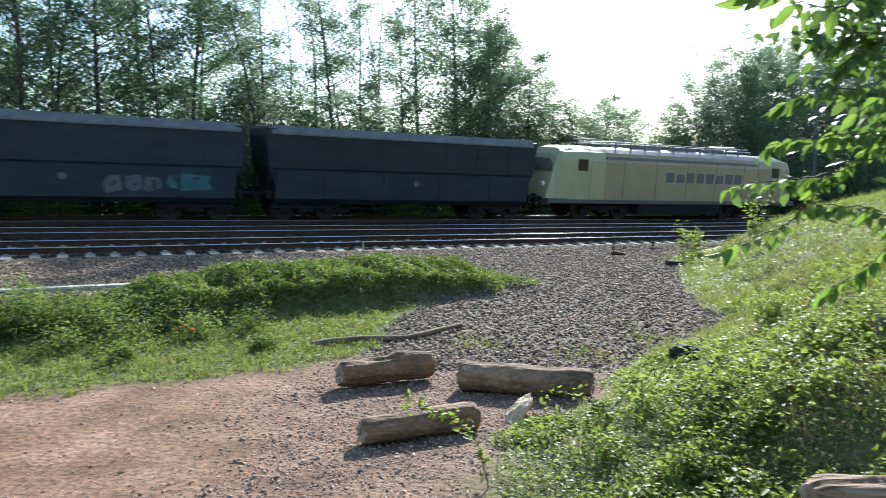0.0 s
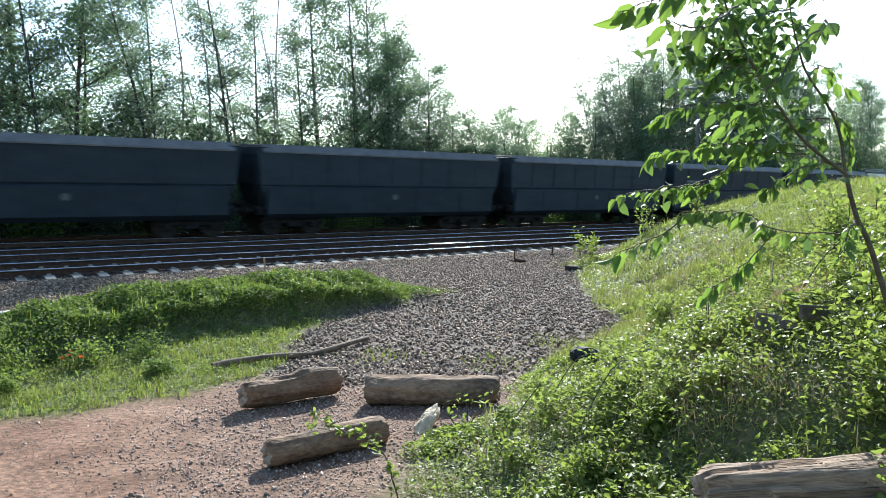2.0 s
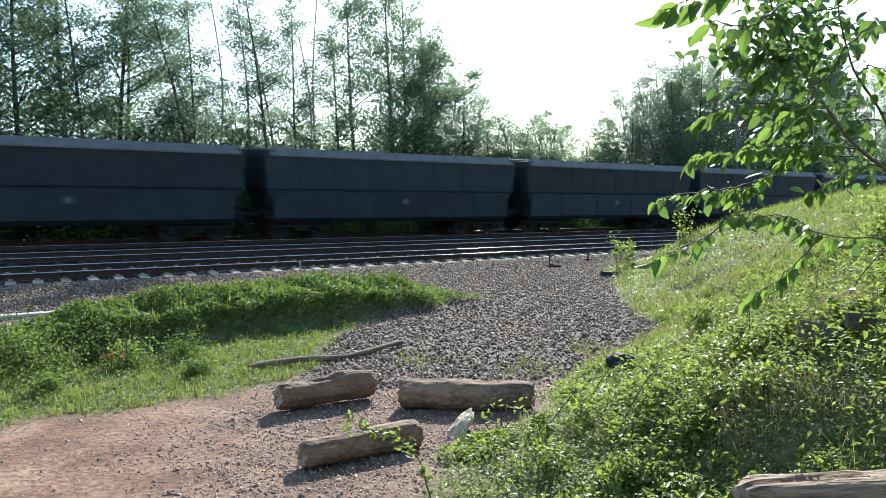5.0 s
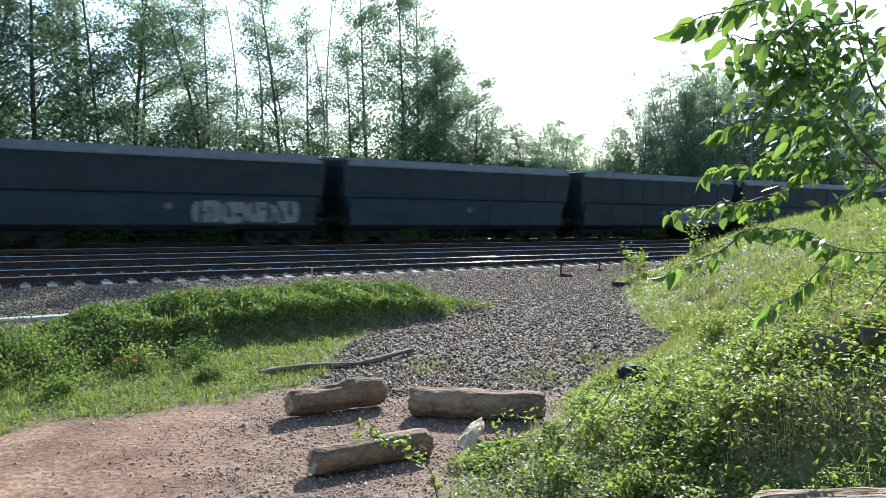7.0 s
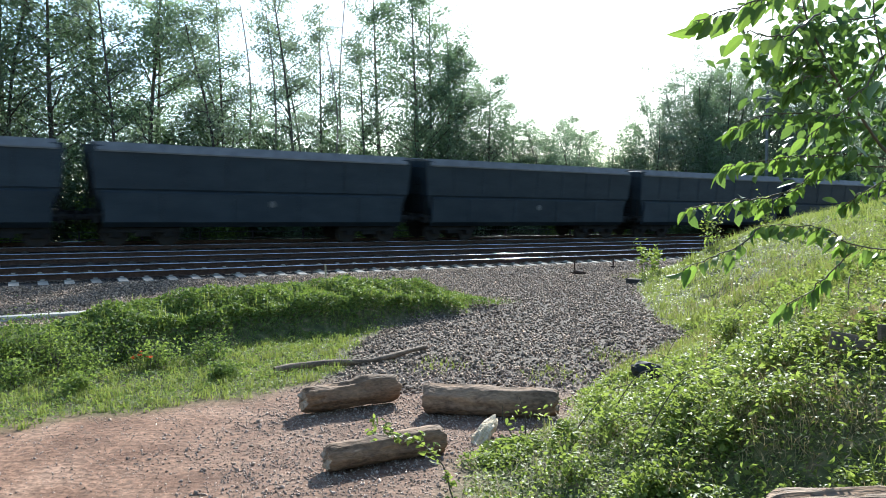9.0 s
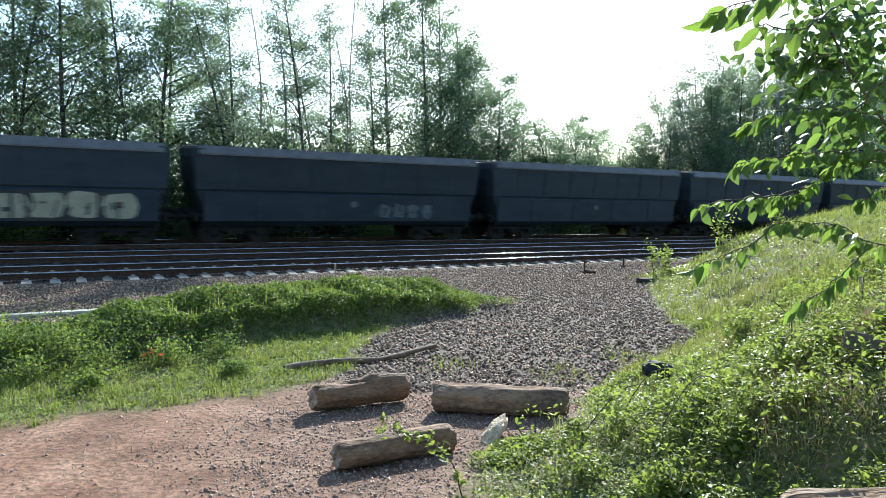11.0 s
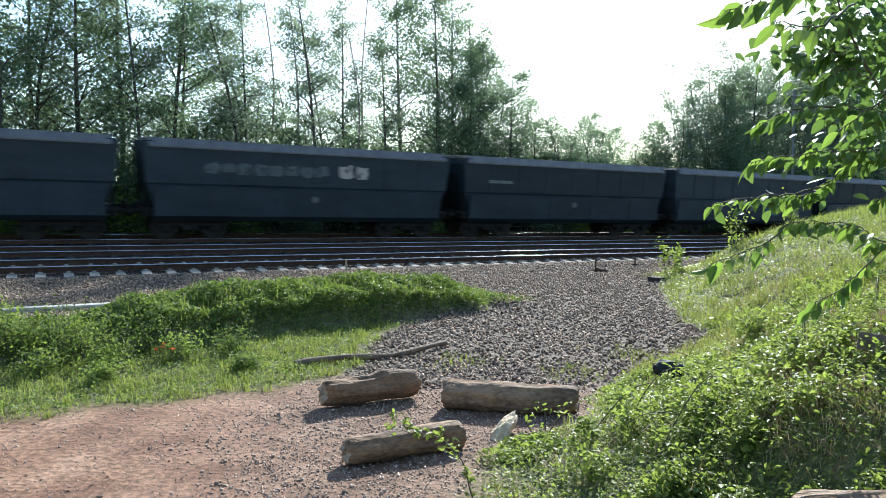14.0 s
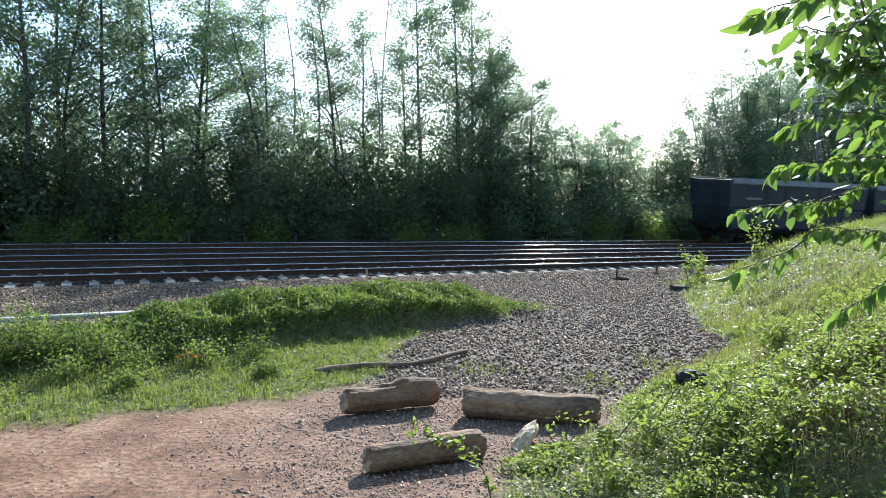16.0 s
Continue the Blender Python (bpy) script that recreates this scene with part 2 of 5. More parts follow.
STRIP_LEAF = leafy("strip_weed_leaf", (0.045, 0.085, 0.018), (0.17, 0.22, 0.05), 0.46, 0.58, glow=(0.36, 0.48, 0.08))
HEDGE_LEAF = leafy("bramble_mound_leaf", (0.025, 0.05, 0.012), (0.15, 0.21, 0.045), 0.3, 0.65, glow=(0.34, 0.48, 0.07))
GRASS = leafy("fresh_grass", (0.065, 0.1, 0.022), (0.23, 0.26, 0.07), 0.45, 0.6, glow=(0.42, 0.48, 0.09))
DRY_GRASS = leafy("dry_straw", (0.2, 0.15, 0.07), (0.42, 0.34, 0.18), 0.35, 0.6, glow=(0.5, 0.4, 0.16))
SHRUB_LEAF = leafy("shrub_leaf", (0.03, 0.07, 0.018), (0.11, 0.175, 0.04), 0.52, 0.4, vary="object", glow=(0.34, 0.52, 0.07), gloss=0.4)
# Darker, less translucent copy of the shrub leaf: shade inside is painted in.
SHADED_SHRUB_LEAF = leafy("shaded_inner_shrub_leaf", (0.03, 0.07, 0.018), (0.085, 0.14, 0.04), 0.36, 0.42, glow=(0.26, 0.42, 0.08), gloss=0.4)
POPPY = leafy("orange_poppy_petal", (0.5, 0.08, 0.02), (0.65, 0.14, 0.03), 0.4, 0.5, glow=(0.7, 0.15, 0.03))
PALE_STAKE = surface("bleached_stake_wood", (0.25, 0.21, 0.12), (0.45, 0.4, 0.25), 8, 0.85, 0.3, stretch=(2, 2, 0.4))


# ---- mesh helpers ----
def finish(name, me, material, parent=None, label=""):
    for q in material if isinstance(material, (list, tuple)) else (material,):
        me.materials.append(q)
    ob = new(name, me)
    ob.parent = parent
    return tagged(ob, label) if label else ob


def part(name, bm, material, parent=None, label="", smooth=False):
    """Links a bmesh as one mesh object under a thing or a part."""
    me = bpy.data.meshes.new(name)
    bm.to_mesh(me)
    bm.free()
    if smooth:
        for p in me.polygons:
            p.use_smooth = True
    return finish(name, me, material, parent, label)


def from_arrays(name, verts, faces, material, parent=None, label="", smooth=False):
    """One mesh object out of numpy arrays; faces: rows of 3 or 4 indices."""
    me = bpy.data.meshes.new(name)
    verts, faces = np.asarray(verts, np.float32), np.asarray(faces, np.int32)
    k = faces.shape[1]
    me.vertices.add(len(verts))
    me.vertices.foreach_set("co", verts.ravel())
    me.loops.add(faces.size)
    me.loops.foreach_set("vertex_index", faces.ravel())
    me.polygons.add(len(faces))
    me.polygons.foreach_set("loop_start", np.arange(0, faces.size, k, dtype=np.int32))
    me.update(calc_edges=True)
    if smooth:
        me.polygons.foreach_set("use_smooth", np.ones(len(faces), bool))
    return finish(name, me, material, parent, label)


def empty(name, m=None):
    ob = new(name)
    if m is not None:
        ob.matrix_basis = m
    return ob


def box(bm, x0, x1, y0, y1, z0, z1, bevel=0.0):
    vs = [bm.verts.new(p) for p in ((x0, y0, z0), (x1, y0, z0), (x1, y1, z0), (x0, y1, z0), (x0, y0, z1), (x1, y0, z1), (x1, y1, z1), (x0, y1, z1))]
    fs = [bm.faces.new([vs[i] for i in f]) for f in ((3, 2, 1, 0), (4, 5, 6, 7), (0, 1, 5, 4), (1, 2, 6, 5), (2, 3, 7, 6), (3, 0, 4, 7))]
    if bevel:
        es = list({e for f in fs for e in f.edges})
        bmesh.ops.bevel(bm, geom=es, offset=bevel, segments=2, affect="EDGES", profile=0.6)
    return bm


def boxes(*rows, bevel=0.0):
    bm = bmesh.new()
    for r in rows:
        box(bm, *r, bevel=bevel)
    return bm


def rod(bm, a, b, r0, r1=None, sides=8):
    """A tapered rod from a to b, with caps."""
    a, b = Vector(a), Vector(b)
    d = b - a
    m = Matrix.Translation((a + b) / 2) @ d.to_track_quat("Z", "Y").to_matrix().to_4x4()
    bmesh.ops.create_cone(bm, cap_ends=True, segments=sides, radius1=r0, radius2=r0 if r1 is None else r1, depth=d.length, matrix=m)
    return bm


def tube(points, radii, sides=6):
    """Vertices and quads of a tapering tube along points."""
    pts = np.asarray(points, float)
    n = len(pts)
    tang = np.gradient(pts, axis=0)
    tang /= np.linalg.norm(tang, axis=1)[:, None] + 1e-9
    ref = np.where(np.abs(tang[:, 2:3]) > 0.9, [[1.0, 0, 0]], [[0, 0, 1.0]])
    u = np.cross(tang, ref)
    u /= np.linalg.norm(u, axis=1)[:, None]
    w = np.cross(tang, u)
    ang = np.arange(sides) * 2 * np.pi / sides
    v = pts[:, None] + np.asarray(radii)[:, None, None] * (np.cos(ang)[None, :, None] * u[:, None] + np.sin(ang)[None, :, None] * w[:, None])
    i, j = np.meshgrid(np.arange(n - 1), np.arange(sides), indexing="ij")
    a, b = i * sides + j, i * sides + (j + 1) % sides
    return v.reshape(-1, 3), np.stack([a, b, b + sides, a + sides], -1).reshape(-1, 4)


def joined(pieces):
    vs, fs, k = [], [], 0
    for v, f in pieces:
        vs.append(v)
        fs.append(f + k)
        k += len(v)
    return np.concatenate(vs), np.concatenate(fs)


def unit(v):
    return v / (np.linalg.norm(v, axis=-1, keepdims=True) + 1e-9)


def leaf_quads(c, size, flat=0.4, aspect=0.6, droop=0.0, r=None):
    """A folded leaf of four corners at each centre: flat pulls the leaves level, droop tips them down."""
    r = rng if r is None else r
    n = len(c)
    along = unit(r.normal(size=(n, 3)) * [1, 1, 1 - flat] - [0, 0, droop])
    side = unit(np.cross(along, unit(r.normal(size=(n, 3)) * [1 - flat, 1 - flat, 1] + [0, 0, flat * 1.5])))
    up = np.cross(side, along)
    s = (np.asarray(size) * r.uniform(0.6, 1.3, n))[:, None]
    v = np.stack([c - along * s * 0.5, c + side * s * aspect * 0.5 + up * s * 0.1, c + along * s * 0.5, c - side * s * aspect * 0.5 + up * s * 0.1], 1)
    return v.reshape(-1, 3), np.arange(4 * n).reshape(-1, 4)


def leaf_ovals(c, size, flat=0.4, aspect=0.6, droop=0.0, r=None):
    """A pointed oval leaf folded along its midrib at each centre, for near plants."""
    r = rng if r is None else r
    n = len(c)
    along = unit(r.normal(size=(n, 3)) * [1, 1, 1 - flat] - [0, 0, droop])
    side = unit(np.cross(along, unit(r.normal(size=(n, 3)) * [1 - flat, 1 - flat, 1] + [0, 0, flat * 1.5])))
    up = np.cross(side, along)
    s = (np.asarray(size) * r.uniform(0.55, 1.3, n))[:, None]
    w, lift = s * aspect * 0.5, up * s * 0.11
    v = np.stack([c - along * s * 0.5, c - along * s * 0.22 + side * w * 0.9 + lift, c + along * s * 0.16 + side * w * 0.75 + lift, c + along * s * 0.5 - lift * 0.6,
                  c + along * s * 0.16 - side * w * 0.75 + lift, c - along * s * 0.22 - side * w * 0.9 + lift], 1)
    k = np.arange(n)[:, None] * 6
    return v.reshape(-1, 3), np.concatenate([k + [[0, 1, 2, 3]], k + [[0, 3, 4, 5]]])


def leaf_tris(c, size, flat=0.4, aspect=0.7, droop=0.0, r=None):
    """A small three-cornered leaf at each centre, for far foliage."""
    r = rng if r is None else r
    n = len(c)
    along = unit(r.normal(size=(n, 3)) * [1, 1, 1 - flat] - [0, 0, droop])
    side = unit(np.cross(along, unit(r.normal(size=(n, 3)) * [1 - flat, 1 - flat, 1] + [0, 0, flat * 1.5])))
    s = (np.asarray(size) * r.uniform(0.6, 1.35, n))[:, None]
    v = np.stack([c - along * s * 0.45 + side * s * aspect * 0.42, c - along * s * 0.45 - side * s * aspect * 0.42, c + along * s * 0.55], 1)
    return v.reshape(-1, 3), np.arange(3 * n).reshape(-1, 3)


def blades(c, height, width, lean=0.35):
    """A bent blade of grass at each foot."""
    n = len(c)
    a = rng.uniform(0, 2 * np.pi, n)
    d = np.stack([np.cos(a), np.sin(a), np.zeros(n)], 1)
    p = np.stack([-np.sin(a), np.cos(a), np.zeros(n)], 1)
    h = (np.asarray(height) * rng.uniform(0.45, 1.25, n))[:, None]
    w = (np.asarray(width) * rng.uniform(0.7, 1.3, n))[:, None]
    b = rng.uniform(0.05, 1, n)[:, None] * lean
    up = np.array([[0, 0, 1.0]])
    mid = c + up * h * 0.55 + d * h * b * 0.35
    v = np.stack([c - p * w / 2, c + p * w / 2, mid + p * w * 0.4, c + up * h + d * h * b, mid - p * w * 0.4], 1)
    k = np.arange(n)[:, None] * 5
    return v.reshape(-1, 3), np.concatenate([k + [[0, 1, 2, 4]], k + [[4, 2, 3, 3]]], 0)


def blade_mesh(name, c, height, width, material, lean=0.35):
    v, f = blades(c, height, width, lean)
    n = len(c)
    tri = np.concatenate([f[:n, [0, 1, 2]], f[:n, [0, 2, 3]], f[n:, :3]])
    return from_arrays(name, v, tri, material)


CUBE = np.array([(x, y, z) for x in (-1, 1) for y in (-1, 1) for z in (-1, 1)], float)
CUBE_F = np.array([(0, 1, 3, 2), (4, 6, 7, 5), (0, 4, 5, 1), (2, 3, 7, 6), (0, 2, 6, 4), (1, 5, 7, 3)])


# ---- ground ----
TURN = 28.0  # the tracks run this many degrees anticlockwise of the world's x axis
D = np.array([math.cos(radians(TURN)), math.sin(radians(TURN))])
N = np.array([-D[1], D[0]])


def smooth(a, b, x):
    k = np.clip((x - a) / (b - a), 0, 1)
    return k * k * (3 - 2 * k)


def wobble(x, y, scale, seed=0.0):
    """A cheap smooth unevenness between about -1 and 1."""
    x, y = x / scale + seed, y / scale - seed
    return (np.sin(x * 1.7 + 1.3 * np.sin(y * 1.1)) + np.sin(y * 2.1 + 1.7 * np.sin(x * 0.9 + 2)) + 0.6 * np.sin((x + y) * 3.7 + seed)) / 2.6


def along_across(x, y):
    return x * D[0] + y * D[1], x * N[0] + y * N[1]


def plan(s, n):
    return s * D[0] + n * N[0], s * D[1] + n * N[1]


def bank_edge(y):
    return np.interp(y, (-20, 0, 3, 4.0, 4.7, 5.2, 5.6, 6.0, 6.4, 7.7, 8.6, 11.4, 15, 21, 25, 60), (2.2, 1.2, 0.3, 0.12, 0.2, 0.42, 0.72, 1.0, 1.4, 2.1, 2.8, 4.75, 5.3, 7.0, 9.5, 30))


def bank_rise(x, y):
    foot = np.interp(y, (-20, 0, 3, 4.6, 5.6, 6.4, 7.7, 8.6, 11.4, 15, 21, 25, 60), (2.2, 1.2, 0.5, 0.68, 1.05, 1.55, 2.1, 2.8, 4.75, 5.3, 7.0, 9.5, 30))
    u = x - foot + 0.25 * wobble(x, y, 1.3, 3)
    climb = 0.45 * np.clip(u, 0, None) + 0.65 * np.clip(u - 1.2, 0, None)
    rise = 3.6 * (1 - np.exp(-0.19 * climb))
    rise = rise * (0.8 + 0.2 * smooth(2.8, 4.4, y)) * (1 - 0.16 * smooth(7, 13, y))
    return rise * (1 - smooth(15.5, 18.0, along_across(x, y)[1]))


def mound(x, y):
    """The overgrown heap beside the track, 0 to 1."""
    s, n = along_across(x, y)
    s, n = s + 0.4 * wobble(x, y, 1.1, 5), n + 0.25 * wobble(x, y, 0.8, 9)
    ridge = 11.2 + 0.2 * s
    front = smooth(ridge - 1.25, ridge - 0.9, n) * (0.72 + 0.28 * smooth(ridge - 0.8, ridge, n))
    across = np.where(n < ridge, front, np.exp(-(((n - ridge) / 0.7) ** 2)))
    return smooth(-12, -8, s) * (0.5 + 0.5 * smooth(-0.2, 2.6, s)) * (1 - 0.6 * smooth(5.5, 8, s)) * (1 - smooth(7.4, 9.2, s)) * across


def height(x, y):
    x, y = np.asarray(x, float), np.asarray(y, float)
    s, n = along_across(x, y)
    z = 0.27 * smooth(7.5, 16.5, n) + 0.15 * smooth(17.2, 19.2, n) + np.interp(n, (19.2, 21, 25, 29, 31.2), (0, 0.12, 0.345, 0.61, 0.73))
    z = z - 0.25 * smooth(31.2, 33, n)
    z = z + bank_rise(x, y) + 0.46 * mound(x, y)
    near = np.exp(-((x / 25) ** 2 + (y / 30) ** 2))
    z = z + (0.02 * wobble(x, y, 1.6) + 0.008 * wobble(x, y, 0.35, 4)) * near * (1 - smooth(16, 19, n))
    return z


def turf_cover(x, y):
    s, n = along_across(x, y)
    w = 0.5 * wobble(x, y, 0.9, 2) + 0.25 * wobble(x, y, 0.3, 6)
    bank = smooth(-0.2, 0.25, x - bank_edge(y) + 0.3 * w) * (1 - smooth(16.6, 17.6, n))
    strip_near = 7.55 + 0.16 * np.clip(s - 1, 0, 9)
    strip = smooth(-0.25, 0.3, n - strip_near + 0.45 * w) * (1 - smooth(11.6, 12.3, n - 0.2 * s + 0.3 * w)) * (1 - smooth(3.2, 4.6, s - 0.75 * (n - 9) + 0.6 * w))
    heap = smooth(0.12, 0.35, mound(x, y) + 0.05 * w)
    far = smooth(31.6, 32.6, n + w)
    return np.clip(np.maximum.reduce([bank, strip, heap, far]), 0, 1)


def gravel_cover(x, y):
    s, n = along_across(x, y)
    w = 0.6 * wobble(x, y, 0.8, 8) + 0.35 * wobble(x, y, 0.25, 1)
    ramp = np.maximum(smooth(-0.5, 0.5, y - 7.75 - 0.75 * np.clip(-x - 0.1, 0, None) + 0.35 * w), smooth(11.5, 12.5, n))
    side = 0.3 * smooth(-2.2, -0.6, x + 0.6 * w) * smooth(3.2, 4.6, y + 0.3 * w)
    return np.clip(np.maximum(ramp, side), 0, 1)


def dark_trackbed(x, y):
    """How far the ballast between the tracks is darkened, 0 to 1."""
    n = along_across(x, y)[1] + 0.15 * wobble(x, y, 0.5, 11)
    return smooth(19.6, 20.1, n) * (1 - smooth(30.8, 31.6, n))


def build_ground():
    fine_x = np.arange(-16, 18.01, 0.2)
    fine_y = np.arange(1.5, 36.01, 0.2)

    def grow(start, sign, end):
        out, step, p = [], 0.3, start
        while abs(p) < end:
            step *= 1.28
            p += sign * step
            out.append(p)
        return np.array(out)
    xs = np.concatenate([grow(-16, -1, 1800)[::-1], fine_x, grow(18, 1, 1800)])
    ys = np.concatenate([grow(1.5, -1, 1800)[::-1], fine_y, grow(36, 1, 1800)])
    X, Y = np.meshgrid(xs, ys)
    Z = height(X, Y)
    v = np.stack([X, Y, Z], -1).reshape(-1, 3)
    a, b = X.shape
    i, j = np.meshgrid(np.arange(a - 1), np.arange(b - 1), indexing="ij")
    k = (i * b + j).ravel()
    ob = from_arrays("ground", v, np.stack([k, k + 1, k + b + 1, k + b], 1), GROUND, smooth=True)
    for name, fn in (("gravel", gravel_cover), ("turf", turf_cover), ("dark_trackbed", dark_trackbed)):
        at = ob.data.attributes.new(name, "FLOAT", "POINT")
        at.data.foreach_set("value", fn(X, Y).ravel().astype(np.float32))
    tagged(ob, "reddish trodden soil, grey ballast and turf beside the railway", "ground", kind="structure")


build_ground()


# ---- railway ----
def track_pose(s, n, z, cant):
    x, y = plan(s, n)
    return pose(x, y, z, cant, 0, TURN)


TRACKS = ((21.0, 0.752, 4.0), (25.0, 0.975, 4.2), (29.0, 1.25, 5.6))


def rail_profile():
    """Foot, web and head of a rail, its running surface at z = 0."""
    return ((-0.07, -0.165), (0.07, -0.165), (0.07, -0.155), (0.012, -0.135), (0.01, -0.05), (0.034, -0.038), (0.034, -0.014), (0.03, -0.006), (0.018, -0.0015), (0.0, 0.0), (-0.018, -0.0015), (-0.03, -0.006), (-0.034, -0.014), (-0.034, -0.038), (-0.01, -0.05), (-0.012, -0.135), (-0.07, -0.155))


def build_rail(parent, y, a, b):
    bm = bmesh.new()
    ends = [[bm.verts.new((x, y + p, q)) for p, q in rail_profile()] for x in (a, b)]
    k = len(ends[0])
    for i in range(k):
        f = bm.faces.new((ends[0][i], ends[0][(i + 1) % k], ends[1][(i + 1) % k], ends[1][i]))
        f.material_index = 1 if 6 <= i <= 11 else 0
        f.smooth = 6 <= i <= 11
    bm.faces.new(ends[0][::-1])
    bm.faces.new(ends[1])
    bmesh.ops.recalc_face_normals(bm, faces=bm.faces[:])
    return part("rail", bm, [RAIL_RUST, RAIL_TOP], parent, "rusty steel rail with a polished running surface")


def sleeper_mesh():
    bm = bmesh.new()
    prof = ((-1.3, -0.2, 0.13), (-0.75, -0.165, 0.12), (-0.35, -0.205, 0.11), (0.35, -0.205, 0.11), (0.75, -0.165, 0.12), (1.3, -0.2, 0.13))
    rings = []
    for y, top, half in prof:
        rings.append([bm.verts.new(p) for p in ((-half - 0.02, y, -0.38), (-half + 0.015, y, top), (half - 0.015, y, top), (half + 0.02, y, -0.38))])
    for r, q in zip(rings, rings[1:]):
        for i in range(3):
            bm.faces.new((r[i], r[i + 1], q[i + 1], q[i]))
    bm.faces.new(rings[0])
    bm.faces.new(rings[-1][::-1])
    for y in (-0.75, 0.75):
        for e in (-0.11, 0.11):
            box(bm, -0.05, 0.05, y + e - 0.03, y + e + 0.03, -0.17, -0.13)
    bmesh.ops.recalc_face_normals(bm, faces=bm.faces[:])
    me = bpy.data.meshes.new("sleeper")
    bm.to_mesh(me)
    bm.free()
    me.materials.append(CONCRETE)
    return me


def build_tracks():
    me = sleeper_mesh()
    dark = me.copy()
    dark.materials[0] = DARK_CONCRETE
    for k, (n, z, cant) in enumerate(TRACKS):
        track = empty("railway_track", track_pose(0, n, z, cant))
        tagged(track, "canted railway track with concrete sleepers and polished rails on ballast", "railway track", group="parallel railway tracks", kind="structure")
        for y in (-0.75, 0.75):
            build_rail(track, y, -420, 420)
        lo, hi = ((-30, 110), (-20, 90), (-20, 90))[k]
        phase = (0.0, 0.22, 0.4)[k]
        for i in range(lo, hi):
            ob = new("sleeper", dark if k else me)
            ob.parent = track
            ob.location = (phase + i * 0.607 + rng.normal(0, 0.006), 0, rng.normal(0, 0.004))
            ob.rotation_euler[2] = rng.normal(0, 0.006)
        far = [i for i in range(-160, 420) if not lo <= i < hi]
        v = np.concatenate([CUBE * [0.12, 1.3, 0.1] + [phase + i * 0.607, 0, -0.29] for i in far])
        f = np.concatenate([CUBE_F + j * 8 for j in range(len(far))])
        tagged(from_arrays("distant_sleepers", v, f, CONCRETE, track), kind="stuff")


build_tracks()


def build_duct():
    duct = empty("cable_duct")
    tagged(duct, "pale concrete cable duct with lids lying in the ballast", "cable duct", kind="structure")
    me = None
    for i in range(-26, 5):
        s = i * 1.0
        n = 14.45 + 0.02 * math.sin(i * 1.7)
        x, y = plan(s, n)
        if me is None:
            bm = boxes((-0.495, 0.495, -0.11, 0.11, -0.2, 0.0), (-0.49, 0.49, -0.125, 0.125, 0.004, 0.05), bevel=0.012)
            lid = part("duct_lid", bm, DUCT, duct)
            me = lid.data
        else:
            lid = new("duct_lid", me)
            lid.parent = duct
        lid.matrix_basis = pose(x, y, float(height(x, y)) + 0.03, rng.normal(0, 0.8), rng.normal(0, 0.5), TURN + rng.normal(0, 0.5))


build_duct()


# ---- the train ----
PITCH = 13.376


def loft(bm, rings, close=True):
    rows = [[bm.verts.new(p) for p in r] for r in rings]
    for a, b in zip(rows, rows[1:]):
        k = len(a)
        for i in range(k if close else k - 1):
            bm.faces.new((a[i], a[(i + 1) % k], b[(i + 1) % k], b[i]))
    return rows


def build_bogie(parent, x, wheelbase=1.8, radius=0.46):
    bm = bmesh.new()
    for y in (-1.0, 1.0):
        box(bm, x - 1.35, x + 1.35, y - 0.06, y + 0.06, 0.5, 0.72, bevel=0.03)
        for w in (-wheelbase / 2, wheelbase / 2):
            box(bm, x + w - 0.17, x + w + 0.17, y - 0.1, y + 0.1, 0.33, 0.62, bevel=0.03)
        box(bm, x - 0.3, x + 0.3, y - 0.1, y + 0.1, 0.36, 0.6, bevel=0.02)
    box(bm, x - 0.35, x + 0.35, -1.05, 1.05, 0.55, 0.8, bevel=0.02)
    bogie = part("bogie", bm, UNDER, parent)
    for w in (-wheelbase / 2, wheelbase / 2):
        for y in (-0.75, 0.75):
            bm = bmesh.new()
            rod(bm, (x + w, y - 0.06, radius), (x + w, y + 0.06, radius), radius, sides=28)
            rod(bm, (x + w, y - 0.075 * np.sign(y), radius), (x + w, y - 0.06 * np.sign(y), radius), radius + 0.028, sides=28)
            rod(bm, (x + w, y + 0.05 * np.sign(y), radius), (x + w, y + 0.14 * np.sign(y), radius), 0.13, sides=14)
            part("wheel", bm, WHEEL, bogie)
        bm = bmesh.new()
        rod(bm, (x + w, -0.7, radius), (x + w, 0.7, radius), 0.08)
        part("axle", bm, UNDER, bogie)
    return bogie


def build_buffers(parent, x_end, direction, z=1.05):
    for y in (-0.875, 0.875):
        bm = bmesh.new()
        rod(bm, (x_end - direction * 0.45, y, z), (x_end - direction * 0.06, y, z), 0.1, sides=14)
        rod(bm, (x_end - direction * 0.06, y, z), (x_end - direction * 0.015, y, z), 0.23, sides=20)
        part("buffer", bm, UNDER, parent)


